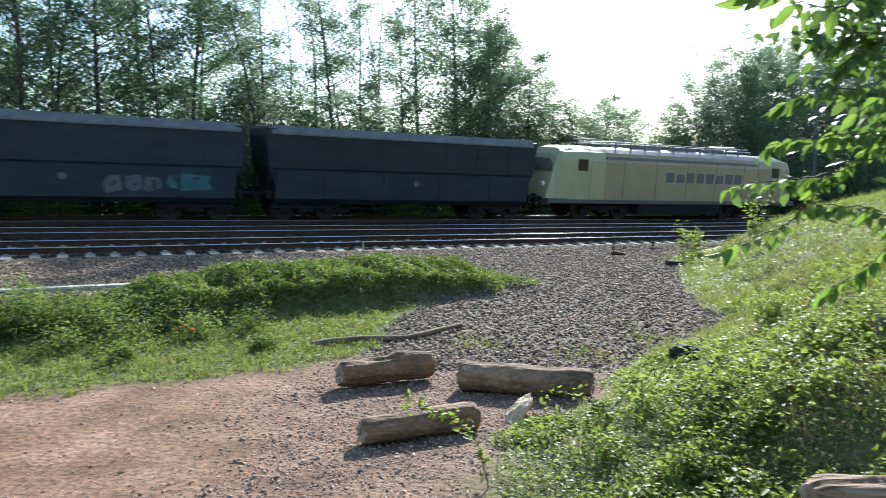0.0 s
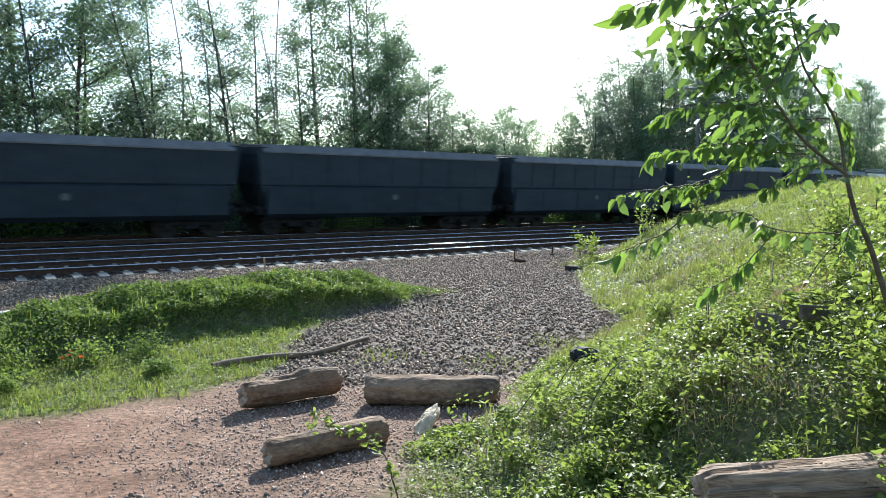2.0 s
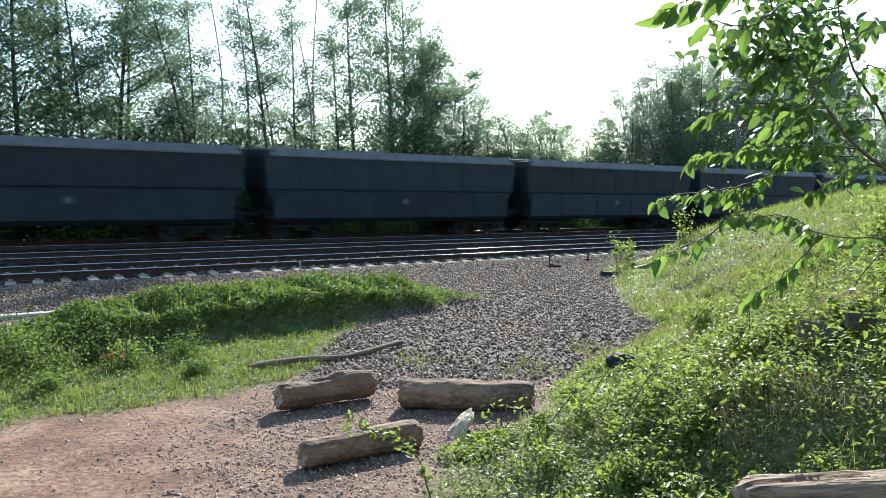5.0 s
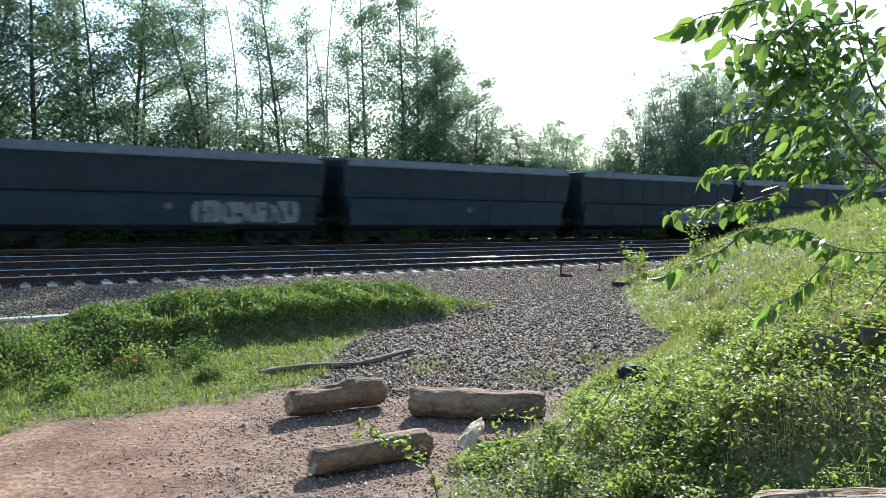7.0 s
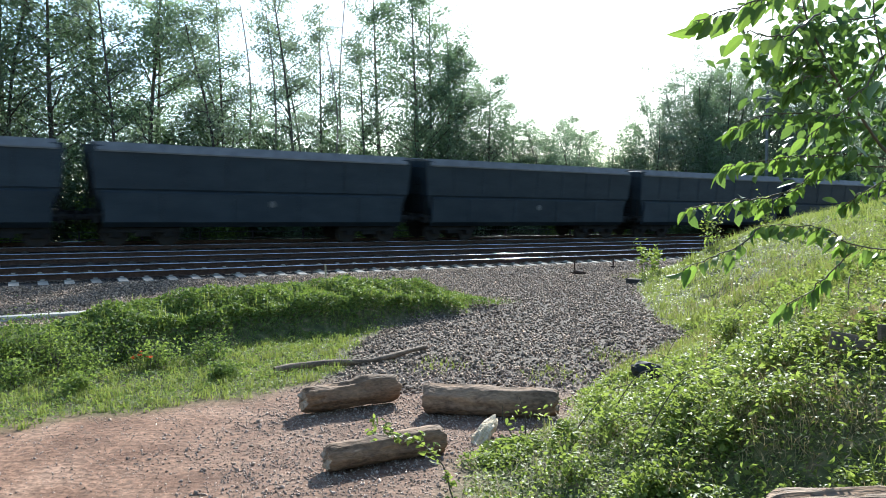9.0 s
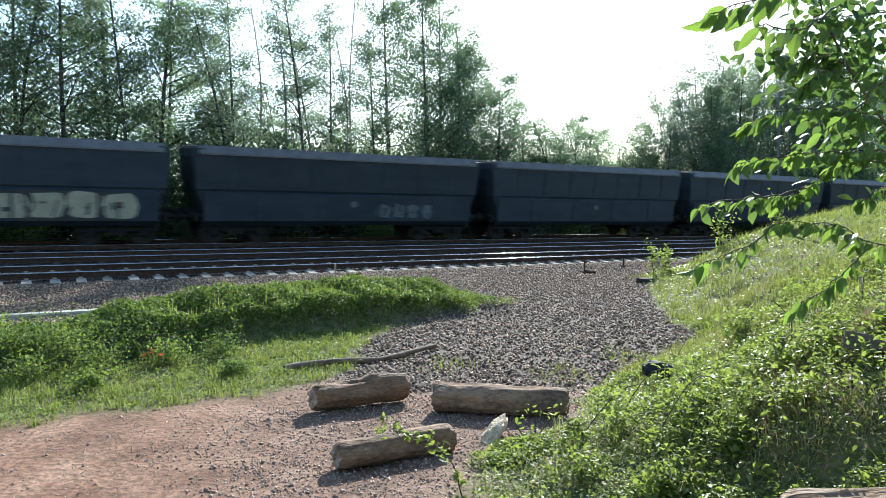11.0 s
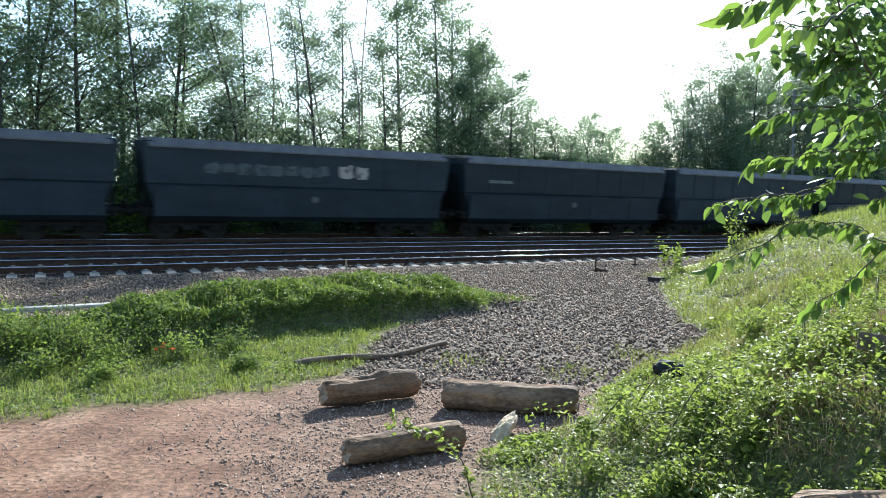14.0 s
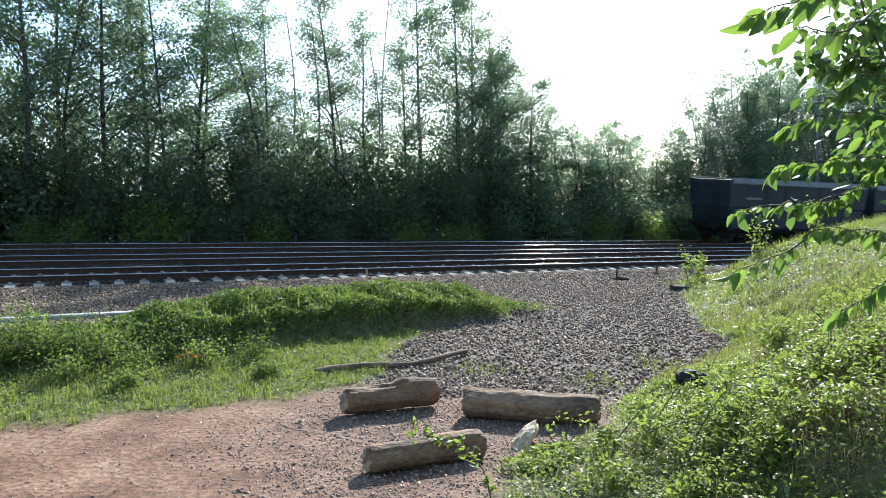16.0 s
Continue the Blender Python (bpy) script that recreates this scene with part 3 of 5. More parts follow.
def build_wagon():
    wagon = empty("hopper_wagon")
    tagged(wagon, "grimy dark blue-grey self-discharging coal hopper wagon on bogies", "freight wagon", group="hopper wagons of the coal train")
    bm = bmesh.new()
    # upper hopper: sides nearly upright, end walls that lean in towards the foot
    half = ((0.85, 5.5, 0.7), (1.3, 5.85, 1.3), (2.06, 6.15, 1.38), (2.12, 6.17, 1.43), (3.42, 6.3, 1.46))
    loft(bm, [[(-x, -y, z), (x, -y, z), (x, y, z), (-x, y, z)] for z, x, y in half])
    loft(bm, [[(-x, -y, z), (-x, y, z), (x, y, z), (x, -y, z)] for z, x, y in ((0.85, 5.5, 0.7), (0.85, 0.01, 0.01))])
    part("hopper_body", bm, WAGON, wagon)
    w = 0.05
    for y in (-1, 1):
        for x in (-4.8, -3.2, -1.6, 0.0, 1.6, 3.2, 4.8):
            bm = bmesh.new()
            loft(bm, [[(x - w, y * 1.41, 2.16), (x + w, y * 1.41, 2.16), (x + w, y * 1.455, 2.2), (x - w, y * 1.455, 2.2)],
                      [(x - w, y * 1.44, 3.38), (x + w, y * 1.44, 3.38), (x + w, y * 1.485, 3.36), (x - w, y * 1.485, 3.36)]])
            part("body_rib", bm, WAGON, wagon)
    for y in (-1, 1):
        bm = bmesh.new()
        rows = [[(x, y * 1.52, 3.4), (x, y * 1.52, 3.46), (x, y * 1.28, 3.74), (x, y * 1.23, 3.71), (x, y * 1.4, 3.4)] for x in (-6.1, 6.1)]
        r = loft(bm, rows)
        bm.faces.new(r[0][::-1])
        bm.faces.new(r[1])
        bmesh.ops.recalc_face_normals(bm, faces=bm.faces[:])
        part("coping", bm, COPING, wagon, "sloping steel coping, its paler grey standing for sky light")
        # side discharge flap
        bm = bmesh.new()
        rows = [[(x, y * 1.24, 0.72), (x, y * 1.46, 0.92), (x, y * 1.47, 1.98), (x, y * 1.36, 2.05)] for x in (-5.9, 5.9)]
        r = loft(bm, rows)
        bm.faces.new(r[0][::-1])
        bm.faces.new(r[1])
        bmesh.ops.recalc_face_normals(bm, faces=bm.faces[:])
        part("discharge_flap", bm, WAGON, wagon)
        for x in (-3.9, -1.3, 1.3, 3.9):
            bm = boxes((x - 0.05, x + 0.05, y * 1.47 - 0.025, y * 1.47 + 0.025, 0.95, 1.96))
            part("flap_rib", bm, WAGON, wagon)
    for e in (-1, 1):
        bm = bmesh.new()
        box(bm, min(e * 5.9, e * 6.32), max(e * 5.9, e * 6.32), -1.42, 1.42, 3.3, 3.62, bevel=0.02)
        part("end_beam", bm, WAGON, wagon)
        bm = boxes((min(e * 4.6, e * 6.35), max(e * 4.6, e * 6.35), -1.3, 1.3, 1.12, 1.2), (min(e * 6.05, e * 6.2), max(e * 6.05, e * 6.2), -1.35, 1.35, 0.88, 1.16))
        part("end_platform", bm, UNDER, wagon)
        bm = bmesh.new()
        for y in (-1.15, 1.15):
            rod(bm, (e * 6.12, y, 1.15), (e * 6.14, y, 3.4), 0.04)
        rod(bm, (e * 6.12, -1.15, 2.2), (e * 6.12, 1.15, 2.2), 0.03)
        part("end_post_frame", bm, UNDER, wagon)
        bm = bmesh.new()
        for y in (-0.75, -0.35):
            rod(bm, (e * 6.24, y, 0.6), (e * 6.24, y, 3.3), 0.016)
        for i in range(9):
            rod(bm, (e * 6.24, -0.75, 0.75 + i * 0.3), (e * 6.24, -0.35, 0.75 + i * 0.3), 0.012, sides=6)
        part("ladder", bm, UNDER, wagon)
        bm = bmesh.new()
        rod(bm, (0.15, e * 1.46, 1.62), (0.15, e * 1.5, 1.62), 0.13, sides=18)
        part("handwheel", bm, LETTER, wagon, "small round grey handwheel")
        build_buffers(wagon, e * PITCH / 2, e)
        build_bogie(wagon, e * 4.55)
    part("centre_sill", boxes((-6.2, 6.2, -0.25, 0.25, 0.85, 1.12), bevel=0.02), UNDER, wagon)
    bm = bmesh.new()
    v = [bm.verts.new((x, y, 3.3 + 0.12 * math.cos(x * 1.9) - 0.1 * abs(y))) for x in np.linspace(-6.0, 6.0, 25) for y in (-1.35, -0.6, 0, 0.6, 1.35)]
    for i in range(24):
        for j in range(4):
            bm.faces.new((v[i * 5 + j], v[i * 5 + j + 1], v[i * 5 + j + 6], v[i * 5 + j + 5]))
    part("coal_load", bm, COAL, wagon, "black heaped coal", True)
    return wagon


def blob(bm, cx, cz, w, h, y, seed, dent=0.2):
    """A flat sprayed shape with an uneven outline on the wagon's side, facing -y."""
    r = random.Random(seed)
    k = 14
    vs = []
    for i in range(k):
        a = 2 * math.pi * i / k
        q = 1 - dent * r.random()
        c, s = math.cos(a), math.sin(a)
        vs.append(bm.verts.new((cx + math.copysign(abs(c) ** 0.5, c) * w / 2 * q, y, cz + math.copysign(abs(s) ** 0.5, s) * h / 2 * q)))
    return bm.faces.new(vs[::-1])


def spray(parent, x0, x1, z0, z1, material, y, count=4, seed=1, outline=True, label=""):
    """Sprayed panel: a row of swollen interlocking shapes with dark strokes between them."""
    r = random.Random(seed)
    bm = bmesh.new()
    w, tall = (x1 - x0) / count, z1 - z0
    if outline:
        blob(bm, (x0 + x1) / 2, (z0 + z1) / 2, (x1 - x0) * 1.06, tall * 1.1, y, seed, 0.1).material_index = 1
    for i in range(count):
        cx, cz = x0 + (i + 0.5) * w, (z0 + z1) / 2 + r.uniform(-0.04, 0.04) * tall
        blob(bm, cx, cz, w * r.uniform(0.98, 1.12), tall * r.uniform(0.9, 1.04), y - 0.004 - 0.001 * (i % 2), seed * 7 + i, 0.12 if outline else 0.35)
    for i in range(count * 3 if outline else count):
        # slanting strokes and counters
        cx, cz = x0 + r.uniform(0.04, 0.96) * (x1 - x0), (z0 + z1) / 2 + r.uniform(-0.3, 0.3) * tall
        lean, half, wide = r.uniform(-0.35, 0.35), tall * r.uniform(0.1, 0.34), r.uniform(0.025, 0.07)
        vs = [bm.verts.new(p) for p in ((cx - lean * half - wide, y - 0.008, cz - half), (cx - lean * half + wide, y - 0.008, cz - half * 0.9), (cx + lean * half + wide * 1.4, y - 0.008, cz + half), (cx + lean * half - wide * 0.6, y - 0.008, cz + half * 0.85))]
        bm.faces.new(vs[::-1]).material_index = 1
    for i in range(count):
        blob(bm, x0 + (i + r.uniform(0.35, 0.65)) * w, (z0 + z1) / 2 + r.uniform(-0.2, 0.2) * tall, w * r.uniform(0.12, 0.3), tall * r.uniform(0.1, 0.2), y - 0.01, seed * 31 + i, 0.4).material_index = 1
    return part("graffiti", bm, [material, SPRAY_DARK], parent, label)


def marking(parent, x0, x1, z0, z1, material, y, letters=8):
    """Unlettered bars in place of a trade name."""
    w = (x1 - x0) / letters
    bm = boxes(*[(x0 + i * w + 0.12 * w, x0 + (i + 1) * w - 0.12 * w, y - 0.006, y, z0, z1 - 0.12 * (z1 - z0) * (i % 2)) for i in range(letters)])
    return part("name_bars", bm, material, parent)


FLAP, SIDE = -1.474, -1.45


def wagon_details(k, wagon):
    if k in (1, 5, 22, 24):
        marking(wagon, -4.95, -3.65, 2.55, 2.69, WHITE_MARK, -1.475)
    if k == 5:
        spray(wagon, -4.8, -1.7, 1.2, 1.88, SPRAY_CREAM, FLAP, 5, 3, False, "worn cream graffiti")
        spray(wagon, 0.55, 4.6, 0.95, 1.9, SPRAY_CREAM, FLAP, 4, 4, True, "cream graffiti with black outlines")
    elif k == 10:
        spray(wagon, 0.95, 5.2, 0.95, 1.82, SPRAY_SILVER, FLAP, 5, 5, True, "silver graffiti with dark outlines")
    elif k == 12:
        spray(wagon, 1.0, 5.2, 0.95, 1.86, SPRAY_SILVER, FLAP, 4, 6, True, "large silver graffiti with dark outlines")
    elif k == 19:
        spray(wagon, 0.6, 5.2, 0.95, 1.94, SPRAY_CREAM, FLAP, 4, 8, True, "large cream graffiti with black outlines")
    elif k == 18:
        spray(wagon, 1.2, 4.0, 0.98, 1.7, SPRAY_FAINT, FLAP, 4, 9, False, "faded grey graffiti")
    elif k == 21:
        spray(wagon, 1.25, 2.8, 1.2, 1.8, SPRAY_TEAL, FLAP, 1, 10, False, "teal sprayed patch")
        spray(wagon, 3.1, 4.6, 1.15, 1.84, SPRAY_CREAM, FLAP, 2, 11, True, "yellowish graffiti")
    elif k == 23:
        spray(wagon, 1.1, 2.45, 2.42, 3.08, SPRAY_PINK, -1.475, 2, 12, False, "faded pink sprayed figure")
        spray(wagon, -4.2, 0.7, 2.48, 2.98, SPRAY_FAINT, -1.475, 8, 13, False, "faded pale graffiti")
    elif k == 1:
        spray(wagon, 1.4, 3.3, 1.05, 1.75, SPRAY_FAINT, FLAP, 3, 14, False, "faded grey graffiti")
        spray(wagon, 3.4, 5.2, 1.1, 1.85, SPRAY_TEAL, FLAP, 1, 15, False, "dull teal sprayed patch")


def build_loco():
    loco = empty("electric_locomotive")
    tagged(loco, "cream electric locomotive with lime cabs and grey skirt", "locomotive")
    L = 9.25  # half length of the body
    prof = lambda w, top: [(-w, 1.05), (-w, 2.9), (-w + 0.1, 3.35), (-w + 0.42, top - 0.1), (-w + 0.75, top), (w - 0.75, top), (w - 0.42, top - 0.1), (w - 0.1, 3.35), (w, 2.9), (w, 1.05)]
    bm = bmesh.new()
    r = loft(bm, [[(x, y, z) for y, z in prof(1.48, 3.62)] for x in (-5.6, 5.6)])
    bmesh.ops.recalc_face_normals(bm, faces=bm.faces[:])
    part("body", bm, CREAM, loco)
    bm = bmesh.new()
    loft(bm, [[(x, y, z) for y, z in ((-1.39, 3.36), (-1.07, 3.55), (-0.74, 3.66), (0.74, 3.66), (1.07, 3.55), (1.39, 3.36))] for x in (-5.55, 5.55)])
    bmesh.ops.recalc_face_normals(bm, faces=bm.faces[:])
    part("roof_panel", bm, ROOF_GREY, loco)
    for e in (-1, 1):
        bm = bmesh.new()
        rings = []
        for x, w, top, lean in ((5.62, 1.485, 3.64, 0), (7.6, 1.485, 3.62, 0.05), (8.7, 1.42, 3.5, 0.62), (9.0, 1.2, 3.25, 0.85)):
            rings.append([(e * (x - (lean * max(0, (z - 1.9) / 1.7))), y, z) for y, z in prof(w, top)])
        r = loft(bm, rings)
        bm.faces.new(r[-1])
        bmesh.ops.recalc_face_normals(bm, faces=bm.faces[:])
        cab = part("cab", bm, LIME if e < 0 else CREAM, loco, "lime-painted sloping cab" if e < 0 else "cream sloping cab")
        part("windscreen", loft_plate([(e * 8.55, y, z) for y, z in ((-1.05, 2.35), (1.05, 2.35))] + [(e * 8.12, y, z) for y, z in ((0.95, 3.2), (-0.95, 3.2))], e * 0.16), WINDOW, cab, "dark windscreen")
        for y in (-1, 1):
            part("side_window", boxes((e * 7.05 - 0.3, e * 7.05 + 0.3, y * 1.49 - 0.012, y * 1.49 + 0.012, 2.45, 3.0), bevel=0.01), WINDOW, cab, "dark side window")
            part("cab_door", boxes((e * 6.2 - 0.32, e * 6.2 + 0.32, y * 1.487 - 0.014, y * 1.487 + 0.014, 1.12, 2.95), bevel=0.01), LIME if e < 0 else CREAM, cab)
            part("handrail", rod(bmesh.new(), (e * 6.62, y * 1.56, 1.2), (e * 6.62, y * 1.56, 2.6), 0.018), GALVANISED, cab)
            part("headlight", rod(bmesh.new(), (e * 8.9, y * 0.85, 1.75), (e * 9.06, y * 0.85, 1.75), 0.13, sides=16), LAMP_GLASS, cab, "round headlight")
        build_bogie(loco, e * 5.2, 2.6, 0.6)
        build_buffers(loco, e * 9.45, e)
    part("skirt", boxes((-9.0, 9.0, -1.47, 1.47, 0.85, 1.09), bevel=0.02), LOCO_GREY, loco, "dark grey skirt")
    part("transformer_case", boxes((-3.1, 3.1, -1.38, 1.38, 0.3, 0.86), bevel=0.04), UNDER, loco)
    for y in (-1, 1):
        part("roof_edge_strip", boxes((-5.58, 5.58, y * 1.45 - 0.035, y * 1.45 + 0.035, 3.06, 3.2), bevel=0.01), ROOF_GREY, loco, "grey strip below the roof")
        for i in range(5):
            part("panel_joint", boxes((-4.4 + i * 2.2 - 0.012, -4.4 + i * 2.2 + 0.012, y * 1.482 - 0.004, y * 1.482 + 0.004, 1.12, 3.04)), LOCO_GREY, loco)
    for x0, x1 in ((-3.4, -1.2), (-0.6, 1.4), (2.0, 3.6)):
        part("roof_box", boxes((x0, x1, -0.6, 0.6, 3.65, 3.86), bevel=0.03), ROOF_GREY, loco)
    for i in range(10):
        bm = bmesh.new()
        x = -4.6 + i
        rod(bm, (x, -0.9, 3.6), (x, -0.9, 3.9), 0.06, 0.04, 10)
        part("insulator", bm, ROOF_GREY, loco)
    part("roof_cable", rod(bmesh.new(), (-4.6, -0.9, 3.92), (4.4, -0.9, 3.92), 0.025), GALVANISED, loco)
    for e in (-1, 1):
        bm = bmesh.new()
        x = e * 5.0
        for y in (-0.5, 0.5):
            rod(bm, (x - 0.9, y, 3.78), (x + 0.9, y, 3.82), 0.03)
            rod(bm, (x - 0.9, y, 3.86), (x + 0.95, y * 0.5, 3.96), 0.025)
        for q in (-0.9, 0.0, 0.9):
            rod(bm, (x + q, -0.5, 3.8), (x + q, 0.5, 3.8), 0.03)
        rod(bm, (x - 0.95, -0.85, 4.0), (x - 0.95, 0.85, 4.0), 0.03)
        rod(bm, (x - 0.75, -0.85, 4.0), (x - 0.75, 0.85, 4.0), 0.03)
        part("pantograph", bm, GALVANISED, loco, "folded pantograph")
    # eight bars where the operator's name stands
    for i in range(8):
        part("name_bar", boxes((-1.5 + i * 0.74, -1.5 + i * 0.74 + 0.56, -1.492, -1.481, 2.0, 2.52 - (0.08 if i in (1, 5) else 0)), bevel=0.003), LETTER, loco, "grey bar in place of a letter")
    return loco


def loft_plate(corners, thick):
    bm = bmesh.new()
    a = [bm.verts.new(c) for c in corners]
    b = [bm.verts.new((c[0] + thick, c[1], c[2] + abs(thick) * 0.4)) for c in corners]
    bm.faces.new(b)
    bm.faces.new(a[::-1])
    for i in range(len(a)):
        j = (i + 1) % len(a)
        bm.faces.new((a[i], a[j], b[j], b[i]))
    bmesh.ops.recalc_face_normals(bm, faces=bm.faces[:])
    return bm


WAGONS = []
first = build_wagon()
for k in range(25):
    WAGONS.append(first if k == 0 else copy_thing(first, Matrix.Identity(4)))
for k, w in enumerate(WAGONS):
    wagon_details(k, w)
LOCO = build_loco()


# ---- trees and undergrowth beyond the tracks ----
def wavy_line(a, b, bend, steps, r):
    a, b = np.array(a, float), np.array(b, float)
    t = np.linspace(0, 1, steps)[:, None]
    off = r.normal(size=(1, 3)) * bend * np.sin(t * np.pi) + r.normal(size=(1, 3)) * bend * 0.4 * np.sin(t * 2 * np.pi)
    return a + (b - a) * t + off


def build_tree(seed, tall=16.0, spread=2.4, first=0.28, limbs=22, leaves=62, leaf=0.26, trunk=0.15, material=None, bark=None, stems=1, airy=0.55):
    """Trunk with limbs and twigs; the crown is small leaves in loose clumps round the twigs."""
    r = np.random.default_rng(seed)
    wood, clumps = [], []
    for q in range(stems):
        foot = np.array([r.normal(0, 0.35), r.normal(0, 0.35), -0.2]) * (stems > 1) + [0, 0, -0.2]
        top = foot + [r.normal(0, 0.6), r.normal(0, 0.6), tall * (1 if q == 0 else r.uniform(0.7, 0.95))]
        line = wavy_line(foot, top, 0.45, 12, r)
        wood.append(tube(line, np.linspace(trunk, 0.025, 12) * (1 if q == 0 else 0.7)))
        for i in range(limbs // stems):
            h = first + (0.99 - first) * (i + r.random()) / (limbs // stems)
            p = np.array([np.interp(h, np.linspace(0, 1, 12), line[:, k]) for k in range(3)])
            a = r.uniform(0, 2 * np.pi)
            reach = spread * (1.15 - 0.75 * h) * r.uniform(0.55, 1.15) * (0.55 + 0.45 * min(1, (h - first) * 6 + 0.3))
            end = p + [math.cos(a) * reach, math.sin(a) * reach, reach * r.uniform(0.35, 0.95)]
            limb = wavy_line(p, end, 0.14, 5, r)
            wood.append(tube(limb, np.linspace(0.05 * (1.3 - h), 0.01, 5), 4))
            for t in (0.45, 0.7, 0.88, 1.0):
                b = p + (end - p) * t
                tip = b + r.normal(size=3) * reach * 0.3 + [0, 0, 0.08]
                twig = tube(wavy_line(b, tip, 0.05, 3, r), [0.014, 0.009, 0.004], 3)
                if t in (0.7, 1.0):
                    wood.append(twig)
                for c in (b, tip, (b + tip) / 2):
                    if r.random() < airy + 0.15:
                        clumps.append((c, reach))
    c = np.concatenate([k[0] + r.normal(size=(max(6, int(leaves / 2.1)), 3)) * [0.2 + 0.1 * k[1], 0.2 + 0.1 * k[1], 0.2] for k in clumps])
    tree = empty("tree")
    v, f = joined(wood)
    from_arrays("trunk", v, f, bark or BARK, tree, smooth=True)
    v, f = leaf_tris(c, leaf * 0.78, 0.25, 0.75, 0.25, r)
    from_arrays("crown", v, f, material or TREE_LEAF, tree)
    return tree


def plant(base, s, n, tall=1.0, wide=None, turn=0.0):
    x, y = plan(s, n)
    wide = tall if wide is None else wide
    return copy_thing(base, pose(x, y, float(height(x, y)), 0, 0, turn) @ Matrix.Diagonal((wide, wide, tall, 1)))


def build_woods():
    kinds = [
        build_tree(1, 16, 2.6, 0.16, 38, 56, 0.215, 0.15),
        build_tree(2, 15, 2.2, 0.24, 30, 48, 0.2, 0.11, TREE_LEAF_B),
        build_tree(3, 16, 3.2, 0.12, 44, 60, 0.22, 0.17),
        build_tree(4, 12, 2.6, 0.12, 32, 52, 0.21, 0.1, stems=3),
        build_tree(5, 15, 1.5, 0.35, 16, 16, 0.15, 0.09, TREE_LEAF_B, PALE_BARK, airy=0.1),
        build_tree(6, 17, 3.4, 0.08, 48, 52, 0.235, 0.15, TREE_LEAF_B, stems=2),
    ]
    labels = ["tall dark-green broadleaf tree with loose crown", "slender grey-barked tree with thin leafy crown", "broad tall alder-like tree with dense crown",
              "low many-stemmed leafy tree", "thin half-bare tree with few leaves", "tall feathery tree with hanging grey-green foliage"]
    # along, across, height in metres, kind
    rows = [(-16, 37, 15, 0), (-12, 39, 17, 2), (-9, 36, 15, 1), (-6.5, 38, 17, 0), (-4.5, 41, 17, 2), (-3.0, 37, 16, 1), (-1.8, 36, 17, 0), (-0.4, 39, 16, 2), (0.6, 36.5, 16, 1), (2.2, 37, 15.5, 0), (3.5, 40, 17, 2),
            (4.6, 36.5, 14.5, 1), (6.1, 37.5, 16, 0), (7.2, 41, 14, 2), (8.3, 37, 11.5, 1), (9.6, 39, 10, 3), (11.2, 39, 13.2, 4), (12.0, 38, 12.8, 4), (12.6, 42, 9.5, 3), (13.7, 38, 15.2, 1), (14.7, 40, 12.5, 1),
            (10.4, 38.5, 13.6, 1), (16.0, 38.5, 13.4, 1), (18.2, 37.5, 12.0, 1), (15.2, 37, 11.5, 4), (17.4, 39.5, 15.8, 4), (16.8, 41, 8.5, 3), (19.2, 38, 15.6, 0), (20.6, 37, 17.0, 2), (22.0, 38.5, 15.0, 0), (23.2, 37, 11.6, 1), (24.4, 40, 11.5, 2), (26.0, 38, 10.2, 1), (27.5, 39, 8.6, 3),
            (29.2, 38, 8.0, 3), (33.0, 40, 7.3, 3), (35.5, 44, 8.0, 3), (40.2, 45, 10.8, 4), (39.6, 42, 8.3, 3), (42.8, 43, 7.6, 3), (45, 48, 9.5, 0), (43.2, 40, 9.2, 5), (46.2, 40, 12.0, 5), (48.2, 42, 13.6, 5), (50.5, 40.5, 15.0, 5),
            (54, 43, 15.0, 5), (57.5, 42, 14.6, 5), (61, 45, 16.5, 2), (64, 42, 16.5, 5), (69, 43, 18, 2), (74, 44, 18, 0), (80, 42, 18, 5), (90, 43, 18, 2), (102, 44, 19, 5), (-22, 38, 16, 2), (-29, 40, 17, 0),
            (30.8, 41, 8.2, 3), (31.5, 38, 7.6, 3), (34.5, 39.5, 8.6, 3), (36.8, 41, 8.6, 3), (38.0, 44, 9.5, 0), (41.2, 41, 8.6, 3), (44.5, 42.5, 9.6, 3), (47.3, 44, 13.5, 5), (52.0, 42, 15.5, 5), (55.5, 40, 13, 5),
            (59.5, 41, 15, 5), (62.5, 43, 16.5, 0), (66.5, 41, 16.5, 5), (72, 41, 17, 5), (82, 44, 18, 2), (23.6, 37.6, 13.2, 2), (25.2, 39, 12.2, 0), (26.8, 37.4, 10.6, 0), (28.4, 40, 9.6, 1), (30, 37.6, 8.2, 3), (49.2, 39.5, 13.2, 2), (53, 40, 14.5, 2), (57, 44.5, 15.5, 0), (60.5, 39.5, 14.0, 5), (64.5, 46, 17, 2), (68, 40, 15.5, 2), (45.2, 39.0, 9.5, 5)]
    base_tall = (16, 15, 16, 12, 15, 17)
    r = random.Random(5)
    rows += [(67 + 3.1 * i + r.uniform(-1, 1), 41 + r.uniform(0, 5), r.uniform(15, 19), (5, 2, 0)[i % 3]) for i in range(20)]
    # young trees deeper in the wood close it below the crowns
    rows += [(-26 + 2.6 * i + r.uniform(-0.8, 0.8), 42.5 + r.uniform(-1.2, 3.5), r.uniform(7.2, 9.6) if i < 21 else r.uniform(5.5, 7), 3) for i in range(29)]
    for s, n, tall, k in rows:
        t = plant(kinds[k], s, n, tall / base_tall[k], (0.9 + 0.2 * r.random()) * (0.75 + 0.25 * tall / base_tall[k]), r.uniform(0, 360))
